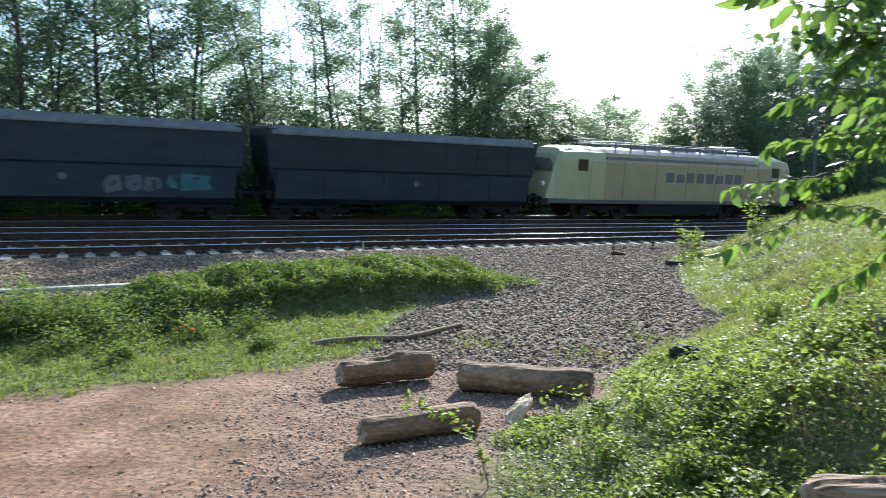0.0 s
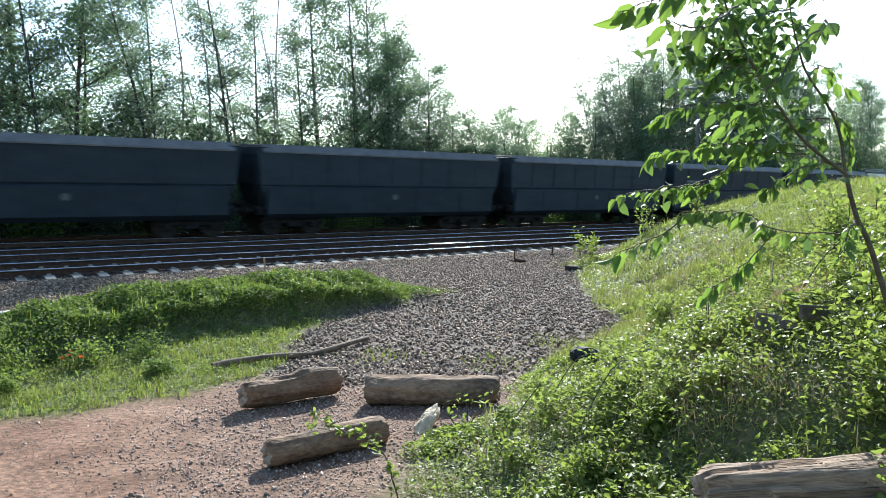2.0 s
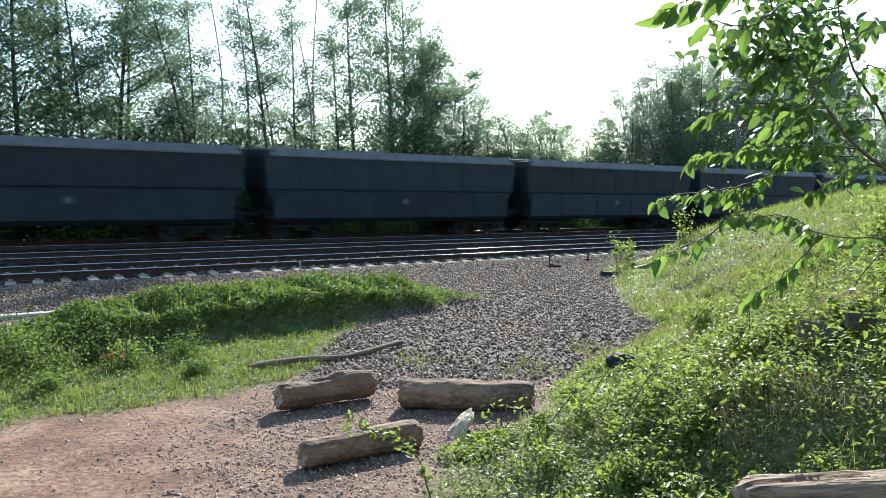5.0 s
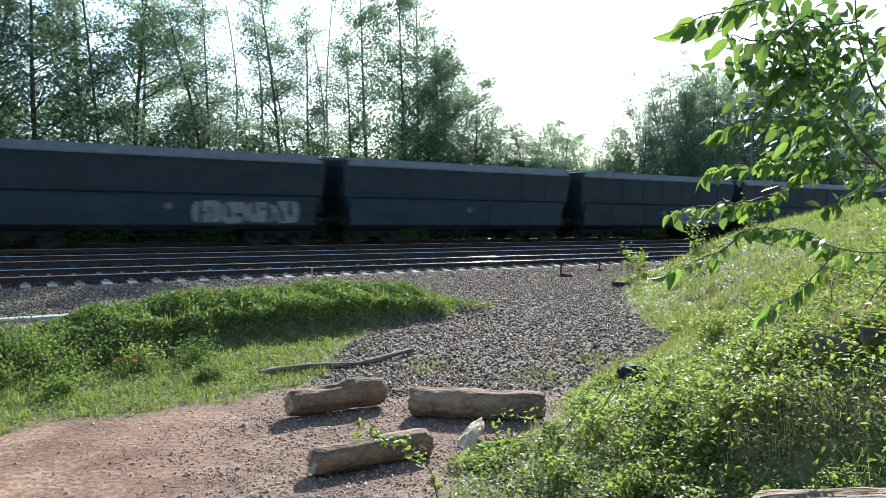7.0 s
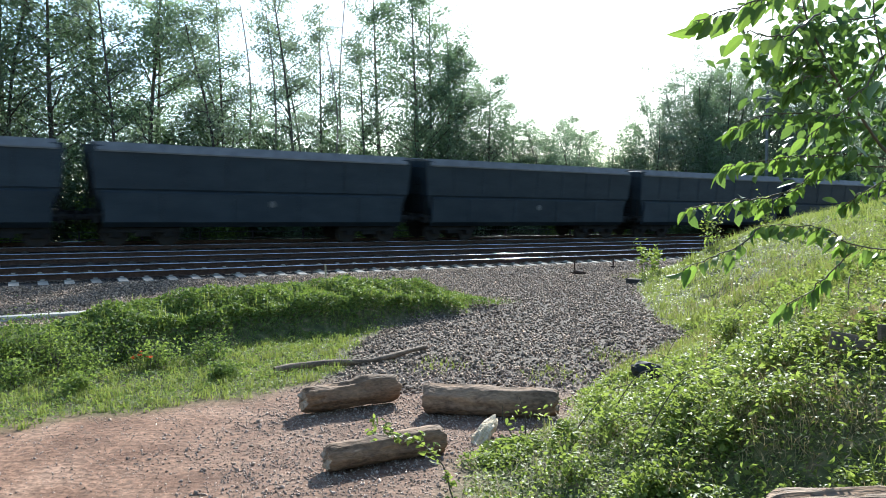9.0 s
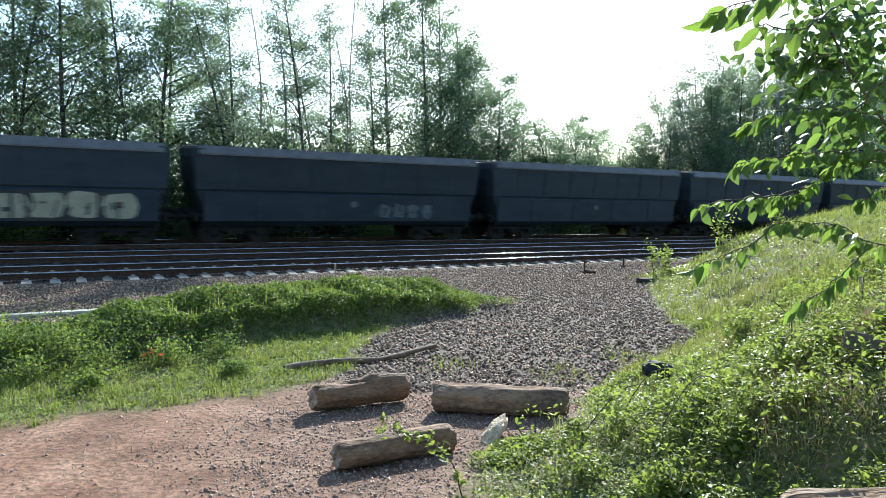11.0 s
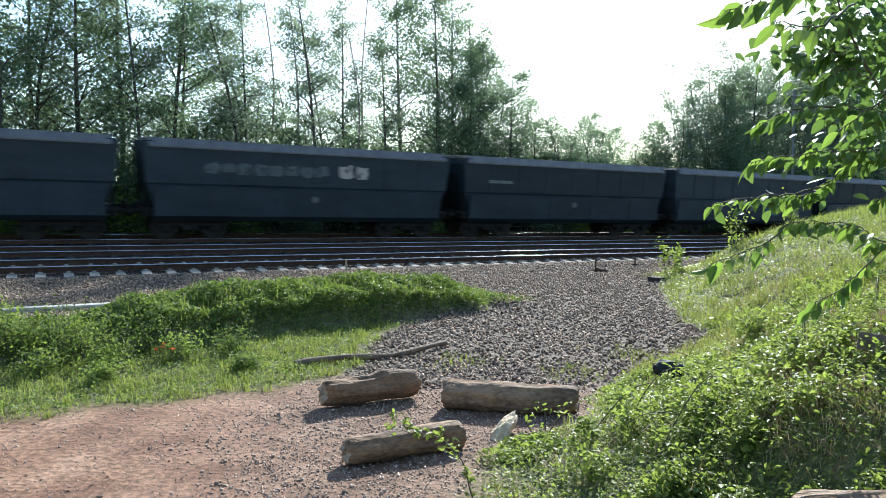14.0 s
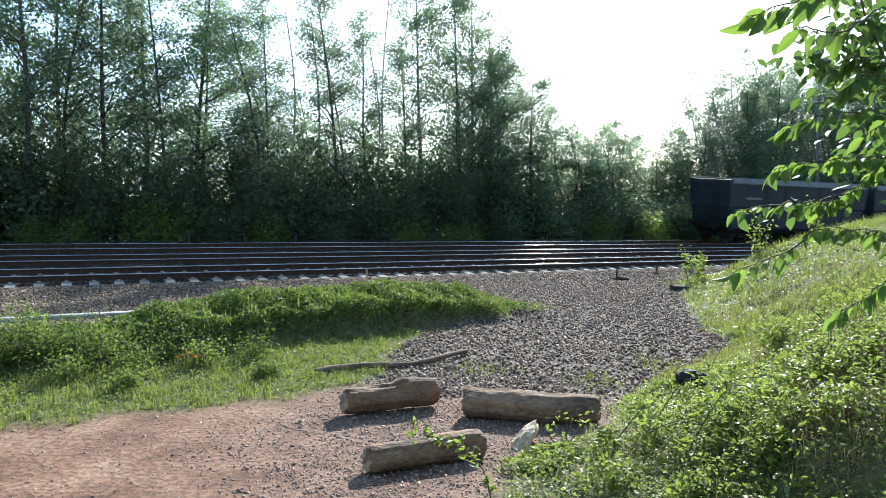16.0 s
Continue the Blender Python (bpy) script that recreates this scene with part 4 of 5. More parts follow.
        tagged(t, labels[k], "tree", group="trees of the wood beyond the tracks")
    for k in kinds:
        for o in (*k.children, k):
            bpy.data.objects.remove(o)


build_woods()


def build_bush(seed, wide=2.2, tall=4.6, count=3200, leaf=0.17, material=None, loose=0.42):
    r = np.random.default_rng(seed)
    wood, centres = [], []
    for i in range(16):
        a, q = r.uniform(0, 2 * np.pi), r.uniform(0.2, 1)
        tip = np.array([math.cos(a) * wide * q * 0.8, math.sin(a) * wide * q * 0.8, tall * r.uniform(0.4, 0.97) * (1.05 - 0.35 * q)])
        line = wavy_line((r.normal(0, 0.07 * wide), r.normal(0, 0.07 * wide), -0.03 * tall), tip, 0.1 * wide, 5, r)
        wood.append(tube(line, np.linspace(0.018, 0.003, 5) * wide, 3))
        for t in np.linspace(0.2, 1, 7):
            centres.append(line[0] + (tip - line[0]) * t)
    centres = np.array(centres)
    pick = centres[r.integers(0, len(centres), count)]
    c = pick + r.normal(size=(count, 3)) * [loose, loose, loose * 0.85]
    c[:, 2] = np.abs(c[:, 2]) + 0.02
    bush = empty("bush")
    v, f = joined(wood)
    from_arrays("stem", v, f, BARK, bush, smooth=True)
    v, f = leaf_tris(c, leaf, 0.3, 0.75, 0.2, r) if wide > 0.7 else leaf_ovals(c, leaf, 0.4, 0.62, 0.2, r)
    from_arrays("foliage", v, f, material or BUSH_LEAF, bush)
    return bush


def build_undergrowth():
    kinds = [build_bush(21, 2.2, 4.6, 2900, 0.2), build_bush(22, 2.6, 4.0, 3000, 0.2), build_bush(23, 1.8, 5.2, 2700, 0.2), build_bush(24, 0.8, 1.7, 1500, 0.11, WEED_LEAF), build_bush(25, 1.4, 2.2, 2200, 0.13)]
    r = random.Random(11)
    s = -34.0
    while s < 92:
        for n, tall in ((35.4, 1.0), (37.4, 1.3), (40.5, 1.45))[: 3 if int(s) % 2 else 2]:
            k = r.randrange(3)
            low = 0.75 if 27 < s < 42 else (1.3 if s > 45 else 1.0)
            b = plant(kinds[k], s + r.uniform(-0.7, 0.7), n + r.uniform(-0.6, 0.6), tall * low * r.uniform(0.75, 1.15), r.uniform(0.9, 1.2), r.uniform(0, 360))
            tagged(b, "dense dark-green undergrowth bush below the trees", "bush", group="undergrowth beyond the tracks")
        s += 1.75 if s < 45 else 3.6
    for s, n, tall, k in ((-1.3, 33.6, 0.8, 3), (0.2, 33.4, 0.9, 3), (-3.5, 33.5, 0.85, 3), (3.4, 33.9, 1.35, 3), (4.3, 34.2, 1.25, 3), (8.4, 33.6, 1.05, 3), (16.1, 33.4, 0.95, 3), (15.2, 33.2, 0.65, 3), (19.4, 33.3, 0.8, 3), (18.2, 33.3, 0.75, 3), (33.0, 33.6, 1.3, 3),
                          (29, 34, 1.2, 3), (26, 34, 1.0, 4), (38.5, 33.8, 0.9, 3), (11.5, 33.9, 0.8, 4), (6.3, 33.9, 0.9, 4), (22.5, 34, 1.0, 4), (36, 34.2, 1.0, 4)):
        b = plant(kinds[k], s, n, tall, tall * 1.05, s * 47)
        tagged(b, "pale sunlit weeds at the foot of the undergrowth" if k == 3 else "low dark bush at the edge of the wood", "weeds" if k == 3 else "bush", group="growth at the edge of the wood")
    for k in kinds:
        for o in (*k.children, k):
            bpy.data.objects.remove(o)


build_undergrowth()


def build_fence():
    fence = empty("low_fence")
    tagged(fence, "low dark fence along the far edge of the tracks", "fence")
    bm0 = boxes((-0.04, 0.04, -0.04, 0.04, -0.3, 0.75), bevel=0.01)
    me = None
    for i in range(-8, 14):
        x, y = plan(i * 2.4, 32.6)
        if me is None:
            ob = part("post", bm0, FENCE_WOOD, fence)
            me = ob.data
        else:
            ob = new("post", me)
            ob.parent = fence
        ob.matrix_basis = pose(x, y, float(height(x, y)), 0, rng.normal(0, 2), TURN)
    for z in (0.68, 0.4):
        a, b = plan(-19.2, 32.55), plan(31.2, 32.55)
        part("rail", rod(bmesh.new(), (*a, float(height(*a)) + z), (*b, float(height(*b)) + z), 0.016), FENCE_WOOD, fence)


build_fence()


def build_mast(s, n):
    mast = empty("catenary_mast", track_pose(s, n, float(height(*plan(s, n))), 0))
    tagged(mast, "dark steel mast with a long bracket arm among the trees", "mast")
    bm = boxes((-0.07, 0.07, -0.02, 0.02, -0.3, 10.9), (-0.08, -0.06, -0.07, 0.07, -0.3, 10.9), (0.06, 0.08, -0.07, 0.07, -0.3, 10.9))
    part("post", bm, MAST, mast)
    part("bracket", rod(bmesh.new(), (-1.6, 0, 10.2), (3.6, 0, 10.55), 0.07), MAST, mast)
    part("stay", rod(bmesh.new(), (0, 0, 10.9), (3.0, 0, 10.5), 0.025), MAST, mast)


build_mast(48.3, 32.9)


# ---- stones ----
OCTA = np.array([(1, 0, 0), (-1, 0, 0), (0, 1, 0), (0, -1, 0), (0, 0, 1), (0, 0, -1)], float)
OCTA_F = np.array([(0, 2, 4), (2, 1, 4), (1, 3, 4), (3, 0, 4), (2, 0, 5), (1, 2, 5), (3, 1, 5), (0, 3, 5)])


def stones(name, x, y, size, material, label, sink=0.25):
    n = len(x)
    v = (OCTA[None] + rng.normal(0, 0.28, (n, 6, 3))) * rng.uniform(0.75, 1.25, (n, 6, 1)) * rng.uniform(0.7, 1.3, (n, 1, 3))
    q = unit(rng.normal(size=(n, 4)))
    w, a, b, c = q.T
    R = np.stack([1 - 2 * (b * b + c * c), 2 * (a * b - c * w), 2 * (a * c + b * w), 2 * (a * b + c * w), 1 - 2 * (a * a + c * c), 2 * (b * c - a * w), 2 * (a * c - b * w), 2 * (b * c + a * w), 1 - 2 * (a * a + b * b)], 1).reshape(n, 3, 3)
    v = np.einsum("nij,nkj->nki", R, v) * (np.asarray(size) / 2)[:, None, None]
    v += np.stack([x, y, height(x, y) + np.asarray(size) * (0.5 - sink) * 0.6], 1)[:, None]
    f = (np.arange(n)[:, None, None] * 6 + OCTA_F[None]).reshape(-1, 3)
    return tagged(from_arrays(name, v.reshape(-1, 3), f, material), label, "stones", kind="stuff")


def build_stones():
    x, y = rng.uniform(-13, 12, 140000), rng.uniform(4.6, 27, 140000)
    s, n = along_across(x, y)
    keep = (gravel_cover(x, y) > rng.uniform(0.35, 1, len(x))) & (turf_cover(x, y) < 0.4) & (n < 19.5) & (s > -9) & (s < 24)
    stones("ballast_stones", x[keep], y[keep], rng.uniform(0.026, 0.06, keep.sum()) * (1 + 0.25 * (rng.random(keep.sum()) > 0.9)), STONE, "loose grey and brown ballast stones", 0.2)
    s, n = rng.uniform(-12, 45, 24000), rng.uniform(18.6, 23.2, 24000)
    off = np.abs((s + 0.3035) % 0.607 - 0.3035)
    clear = (n < 19.6) | (off > 0.19)
    for name, pick, material, label in (("shoulder_ballast", clear & (n < 19.75), STONE, "grey ballast stones along the sleeper ends"), ("track_ballast", clear & (n >= 19.75), DARK_STONE, "dark ballast stones between the rails")):
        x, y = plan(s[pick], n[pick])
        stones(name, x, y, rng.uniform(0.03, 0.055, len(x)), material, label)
    x, y = rng.uniform(-5.5, 2.0, 70000), rng.uniform(2.2, 9.0, 70000)
    keep = (turf_cover(x, y) < 0.3) & (rng.random(len(x)) < 0.05 + 0.16 * (wobble(x, y, 0.7, 3) > 0.4) + 0.6 * smooth(-2.2, -0.9, x + 0.4 * wobble(x, y, 0.5, 2)) * smooth(3.4, 4.6, y))
    gx, gy = rng.uniform(-5.5, 1.2, 26000), rng.uniform(2.6, 7.6, 26000)
    fine = (turf_cover(gx, gy) < 0.3) & (wobble(gx, gy, 0.5, 17) > rng.uniform(-1.2, 0.6, 26000))
    stones("path_grit", gx[fine], gy[fine], rng.uniform(0.004, 0.013, fine.sum()), PEBBLE, "fine grit trodden into the path", 0.3)
    stones("path_pebbles", x[keep], y[keep], rng.uniform(0.006, 0.021, keep.sum()) * rng.choice([1, 1, 1, 1, 1, 1, 1.4, 1.8], keep.sum()), PEBBLE, "scattered brown pebbles on the trodden path", 0.3)


build_stones()


# ---- logs ----
def build_log(a, b, radius, seed, label, material, taper=0.1, bow=0.0, groove=0.1, slab=0.0, squash=0.92):
    """A weathered log lying from a to b: uneven, bowed, furrowed along the grain, with broken ends; slab leaves a raised splinter on one end."""
    r = np.random.default_rng(seed)
    a, b = np.array(a, float), np.array(b, float)
    n, k = 54, 36
    t = np.linspace(0, 1, n)
    L = np.linalg.norm(b - a)
    x = unit((b - a)[None])[0]
    y = unit(np.cross([0, 0, 1.0], x)[None])[0]
    z = np.cross(x, y)
    ang = np.arange(k) * 2 * np.pi / k
    rad = np.empty((n, k))
    for i in range(n):
        for j in range(k):
            c, q = math.cos(ang[j]), math.sin(ang[j])
            lump = noise.noise(Vector((c * 0.9 + seed, q * 0.9, t[i] * L * 2.2)))
            grain = noise.noise(Vector((c * 4.5, q * 4.5 + seed, t[i] * L * 1.6)))
            chip = noise.noise(Vector((c * 3 - seed, q * 3, t[i] * L * 9)))
            rad[i, j] = radius * (1 + 0.17 * lump + 0.1 * grain + 0.06 * chip) * (1 - taper * t[i])
            if grain < -0.32:
                rad[i, j] *= 1 - groove
    if slab:
        top = np.exp(-((ang - 1.75) / 0.55) ** 2)
        rad += radius * slab * top[None] * smooth(0.5, 0.62, t)[:, None]
    for e, q in ((0, 0.8), (1, 0.93), (2, 0.985), (-1, 0.78), (-2, 0.93), (-3, 0.985)):
        rad[e] *= q
    along = np.repeat((t * L)[:, None], k, 1)
    ragged = np.array([noise.noise(Vector((math.cos(q) * 2.2, math.sin(q) * 2.2, seed))) for q in ang]) * 0.3 * radius
    along[:4] += ragged * np.array([1, 0.8, 0.5, 0.2])[:, None]
    along[-4:] += np.roll(ragged, 11) * np.array([0.2, 0.5, 0.8, 1])[:, None]
    local = np.stack([along, rad * np.cos(ang) + (bow * np.sin(np.pi * t))[:, None], rad * np.sin(ang) * squash], -1).reshape(-1, 3)
    i, j = np.meshgrid(np.arange(n - 1), np.arange(k), indexing="ij")
    p, q = i * k + j, i * k + (j + 1) % k
    log = empty("log", Matrix.Translation(a) @ Matrix((tuple(x), tuple(y), tuple(z))).transposed().to_4x4())
    tagged(log, label, "log", group="logs lying at the path's end")
    from_arrays("log_trunk", local, np.stack([p, q, q + k, p + k], -1).reshape(-1, 4), material, log, smooth=True)
    for e, sign in ((0, -1), (n - 1, 1)):
        bm = bmesh.new()
        rim = local[e * k: e * k + k]
        centre = rim.mean(0)
        rings = [[bm.verts.new(centre + (rim[m] - centre) * w + [sign * 0.02 * (1 - w) * r.normal(), 0, 0]) for m in range(k)] for w in (1.0, 0.72, 0.4)]
        c = bm.verts.new(centre + [-sign * 0.012, 0, 0])
        for m in range(k):
            o = (m + 1) % k
            for u, v in zip(rings, rings[1:]):
                bm.faces.new((u[m], u[o], v[o], v[m]))
            bm.faces.new((rings[-1][m], rings[-1][o], c))
        bmesh.ops.recalc_face_normals(bm, faces=bm.faces[:])
        part("cut_end", bm, LOG_END, log, "cracked sawn end")
    return log


def ground_at(x, y):
    return float(height(x, y))


build_log((-1.0, 6.9, ground_at(-1, 6.9) + 0.16), (-0.08, 7.42, ground_at(0, 7.4) + 0.15), 0.14, 31, "weathered brown log with a broken raised slab on top", LOG_WOOD, 0.0, 0.0, 0.12, 0.26, 0.95)
build_log((-0.6, 5.22, ground_at(-0.57, 5.2) + 0.105), (0.3, 5.68, ground_at(0.29, 5.7) + 0.105), 0.112, 33, "barkless brown log on trodden soil", LOG_WOOD, -0.12, 0.02, 0.06)
build_log((0.2, 6.95, ground_at(0.2, 6.95) + 0.15), (1.5, 6.72, ground_at(1.2, 6.7) + 0.13), 0.165, 35, "thick grey-brown log with peeling bark at one end", BARKY_LOG, 0.06, -0.03, 0.06)
build_log((1.6, 2.84, 0.57), (3.1, 2.68, 0.62), 0.15, 37, "split weathered log with deep cracks among brambles", SPLIT_WOOD, -0.1, 0.0, 0.36, 0.0, 0.8)
build_log((1.75, 2.75, 0.34), (2.8, 2.6, 0.36), 0.11, 39, "thin old log below a larger one", LOG_WOOD, 0.1, 0.0, 0.1)


def build_stick():
    pts = wavy_line((-1.62, 8.85, 0), (0.33, 10.2, 0), 0.05, 14, np.random.default_rng(3))
    pts[:, 2] = height(pts[:, 0], pts[:, 1]) + 0.055 + 0.02 * np.sin(np.linspace(0, 9, 14))
    pts[:, 1] += 0.07 * np.sin(np.linspace(0, 7, 14))
    v, f = tube(pts, np.linspace(0.046, 0.032, 14) * (1 + 0.12 * np.sin(np.linspace(0, 20, 14))), 10)
    tagged(from_arrays("fallen_branch", v, f, LOG_BARK, smooth=True), "long crooked grey-brown fallen branch on ballast", "branch")


build_stick()


def build_rock(name, x, y, sx, sy, sz, tilt, seed, material, label):
    bm = bmesh.new()
    bmesh.ops.create_icosphere(bm, subdivisions=3, radius=1)
    for v in bm.verts:
        q = noise.noise(v.co * 1.6 + Vector((seed, 0, 0))) * 0.4 + noise.noise(v.co * 4 + Vector((0, seed, 0))) * 0.3
        v.co = v.co * (1 + q)
        v.co = Vector((v.co.x * sx, v.co.y * sy, v.co.z * sz))
    ob = part(name, bm, material)
    ob.matrix_basis = pose(x, y, ground_at(x, y) + sz * 0.45, *tilt)
    return tagged(ob, label, "rock")


# Rock-shaped lump added in place of a dark weedy clump beside the post.
build_rock("dark_stone", 5.72, 22.55, 0.24, 0.16, 0.1, (0, 6, 20), 9, RAIL_RUST, "dark brown lump standing for a dark clump beside a short post")
build_rock("pale_rock", 0.69, 6.0, 0.26, 0.07, 0.075, (0, -20, 60), 4, PALE_STONE, "pale lichen-covered long stone lying beside logs")


# ---- grass, herbs and brambles ----
def scatter(count, x0, x1, y0, y1, keep):
    x, y = rng.uniform(x0, x1, count), rng.uniform(y0, y1, count)
    k = keep(x, y)
    x, y = x[k], y[k]
    return np.stack([x, y, height(x, y)], 1)


def patchy(x, y, scale, seed, low, high):
    return low + (high - low) * (0.5 + 0.5 * wobble(x, y, scale, seed))


def tufts(count, x0, x1, y0, y1, keep, tall, wide, each=22):
    """Feet and heights of grass that grows in separate tufts."""
    p = scatter(count * 6, x0, x1, y0, y1, keep)[:count]
    h = np.repeat(rng.uniform(0.35, 1.0, len(p)) ** 1.5 * tall, each)
    q = np.repeat(p, each, 0)
    q[:, :2] += rng.normal(size=(len(q), 2)) * wide * np.repeat(rng.uniform(0.4, 1, len(p)), each)[:, None]
    q[:, 2] = height(q[:, 0], q[:, 1])
    return q, h


def build_greenery():
    turf = lambda x, y: turf_cover(x, y) > rng.uniform(0.25, 0.95, len(x))

    def strip(x, y):
        s, n = along_across(x, y)
        return turf(x, y) & (x < bank_edge(y) - 0.3) & (n < 14) & (y > 5)
    c = scatter(60000, -10, 3.5, 5.5, 16, lambda x, y: strip(x, y) & (mound(x, y) < rng.uniform(0.1, 0.7, len(x))))
    s, n = along_across(c[:, 0], c[:, 1])
    h = np.where(mound(c[:, 0], c[:, 1]) > 0.25, 0.1, 0.055) * patchy(c[:, 0], c[:, 1], 0.45, 4, 0.3, 1.7)
    tagged(blade_mesh("grass_strip", c, h, 0.011, GRASS, 1.3), "fresh green grass between the path and an overgrown mound", "grass", kind="stuff")
    c, h = tufts(1300, -9, 3.0, 6, 14, strip, 0.14, 0.06)
    tagged(blade_mesh("strip_tufts", c, h, 0.007, GRASS, 0.9), "tufts of long grass beside the path", "grass", kind="stuff")
    # leafy growth on the mound
    x, y = rng.uniform(-9, 4, 420000), rng.uniform(8, 17, 420000)
    m = mound(x, y)
    k = m > rng.uniform(0.03, 0.6, len(x))
    x, y, m = x[k][:52000], y[k][:52000], m[k][:52000]
    top = (0.26 * np.clip(m, 0, 1) ** 0.6 + 0.05) * patchy(x, y, 0.45, 7, 0.5, 1.35)
    z = height(x, y) + top * np.sqrt(rng.random(len(x)))
    v, f = leaf_quads(np.stack([x, y, z], 1), 0.056, 0.35, 0.6, 0.15)
    tagged(from_arrays("mound_brambles", v, f, HEDGE_LEAF), "dense green brambles and weeds over a mound", "brambles", kind="stuff")
    # tall stalks standing out of the mound
    k = rng.integers(0, len(x), 1500)
    b = np.stack([x[k], y[k], height(x[k], y[k]) + top[k] * 0.7], 1)
    tagged(blade_mesh("mound_stalks", b, 0.17, 0.009, GRASS, 0.7), "tall grass stalks above the brambles", "grass", kind="stuff")

    def bank(x, y):
        return turf(x, y) & (x > bank_edge(y) - 0.2) & (along_across(x, y)[1] < 17.4)

    def grassy(x, y):
        return bank(x, y) & ((y + 0.55 * (x - 2) > 7.2 + 1.2 * wobble(x, y, 0.9, 3)) | (rng.random(len(x)) < 0.12))
    c = scatter(45000, 0.3, 13, 2.2, 14, grassy)
    h = 0.13 * patchy(c[:, 0], c[:, 1], 0.35, 4, 0.25, 1.6) * patchy(c[:, 0], c[:, 1], 1.4, 8, 0.5, 1.4)
    tagged(blade_mesh("bank_grass", c, h, 0.007, GRASS, 1.1), "bright sunlit grass on the bank", "grass", kind="stuff")
    c = scatter(28000, 4, 26, 11, 30, bank)
    h = 0.1 * patchy(c[:, 0], c[:, 1], 0.55, 5, 0.2, 1.6) * patchy(c[:, 0], c[:, 1], 2.1, 7, 0.4, 1.6)
    tagged(blade_mesh("upper_bank_grass", c, h, 0.014, GRASS, 1.1), "bright sunlit grass high on the bank", "grass", kind="stuff")
    c, h = tufts(1700, 0.8, 11, 3, 13, grassy, 0.2, 0.06, 17)
    tagged(blade_mesh("bank_tufts", c, h, 0.007, GRASS, 0.9), "tufts of long grass on the bank", "grass", kind="stuff")
    c, h = tufts(2300, 4, 22, 10, 26, bank, 0.3, 0.11, 15)
    tagged(blade_mesh("tall_bank_tufts", c, h, 0.012, GRASS, 1.3), "tufts of tall grass high on the bank", "grass", kind="stuff")
    c = scatter(45000, 0.8, 12, 2.4, 15, lambda x, y: bank(x, y) & (wobble(x, y, 1.0, 12) > rng.uniform(-0.3, 0.8, len(x))) & (rng.random(len(x)) < 0.12 + 0.88 * smooth(5.8, 7.6, y + 0.55 * (x - 2))))
    tagged(blade_mesh("dry_grass", c, 0.14, 0.006, DRY_GRASS, 1.5), "dry straw-coloured grass tufts on the bank", "grass", kind="stuff")

    # brown dead stems lying among the herbs
    c = scatter(26000, 0.4, 5.5, 2.3, 7.5, lambda x, y: bank(x, y) & (wobble(x, y, 0.5, 27) > rng.uniform(-0.5, 0.7, len(x))))
    c[:, 2] += 0.06 * rng.random(len(c))
    tagged(blade_mesh("dead_stems", c, 0.05, 0.005, DRY_GRASS, 4.0), "brown dead stems lying among herbs", "stems", kind="stuff")

    # herbs and brambles low on the bank: separate clumps, each with leaves of its own size
    cx, cy = rng.uniform(0.3, 9, 5200), rng.uniform(2.3, 12, 5200)
    low = 1 - smooth(6.0, 10.5, cy + 0.6 * (cx - 1.5))
    dens = (0.12 + 0.88 * low) * smooth(-0.35, 0.4, wobble(cx, cy, 0.75, 9))
    k = (cx > bank_edge(cy) + 0.05) & (along_across(cx, cy)[1] < 15) & (dens * 0.75 > rng.random(len(cx)))
    clump = np.stack([cx[k], cy[k]], 1)[:950]
    sets, stalks = [], []
    for p in clump:
        tall = rng.uniform(0.05, 0.3) * float(0.25 + 0.75 * smooth(0.1, 1.3, p[0] - bank_edge(p[1])))
        wide, size = rng.uniform(0.07, 0.24), rng.choice([0.024, 0.03, 0.036, 0.044, 0.054])
        m = int(rng.uniform(45, 110) * (0.045 / size) ** 0.8)
        a, q = rng.uniform(0, 2 * np.pi, m), np.sqrt(rng.random(m))
        x, y = p[0] + np.cos(a) * wide * q, p[1] + np.sin(a) * wide * q
        z = height(x, y) + 0.02 + (tall * (1 - 0.6 * q * q)) * rng.random(m) ** 0.45
        sets.append((np.stack([x, y, z], 1), np.full(m, size)))
        stalks.append(np.stack([x[:5], y[:5], height(x[:5], y[:5]), np.full(5, tall + 0.06)], 1))
    c, size = np.concatenate([q[0] for q in sets]), np.concatenate([q[1] for q in sets])
    v, f = leaf_ovals(c, size * 1.15, 0.5, 0.6, 0.05)
    tagged(from_arrays("bank_herbs", v, f, HERB_LEAF), "leafy nettles and brambles low on the bank", "herbs", kind="stuff")
    q = np.concatenate(stalks)
    tagged(blade_mesh("herb_stalks", q[::2, :3], q[::2, 3], 0.004, DRY_GRASS, 1.2), "thin brown herb stalks", "stalks", kind="stuff")
    # loose bramble leaves over the steep hollow of the bank
    c = scatter(9000, 1.5, 4.4, 3.0, 6.2, lambda x, y: bank(x, y) & (wobble(x, y, 0.35, 41) > rng.uniform(-0.6, 0.6, len(x))))
    c[:, 2] += 0.08 + 0.26 * rng.random(len(c)) * patchy(c[:, 0], c[:, 1], 0.4, 43, 0.2, 1)
    v, f = leaf_ovals(c, 0.036, 0.55, 0.6, 0.05)
    tagged(from_arrays("bank_brambles", v, f, HERB_LEAF), "loose sunlit bramble leaves on the steep bank", "brambles", kind="stuff")
    # small creeping leaves all over the bank and the strip beside the path
    c = scatter(90000, 0.4, 6.5, 2.3, 9.5, bank)
    c[:, 2] += 0.01 + 0.16 * rng.random(len(c)) * patchy(c[:, 0], c[:, 1], 0.28, 24, 0, 1) * patchy(c[:, 0], c[:, 1], 0.9, 31, 0.3, 1)
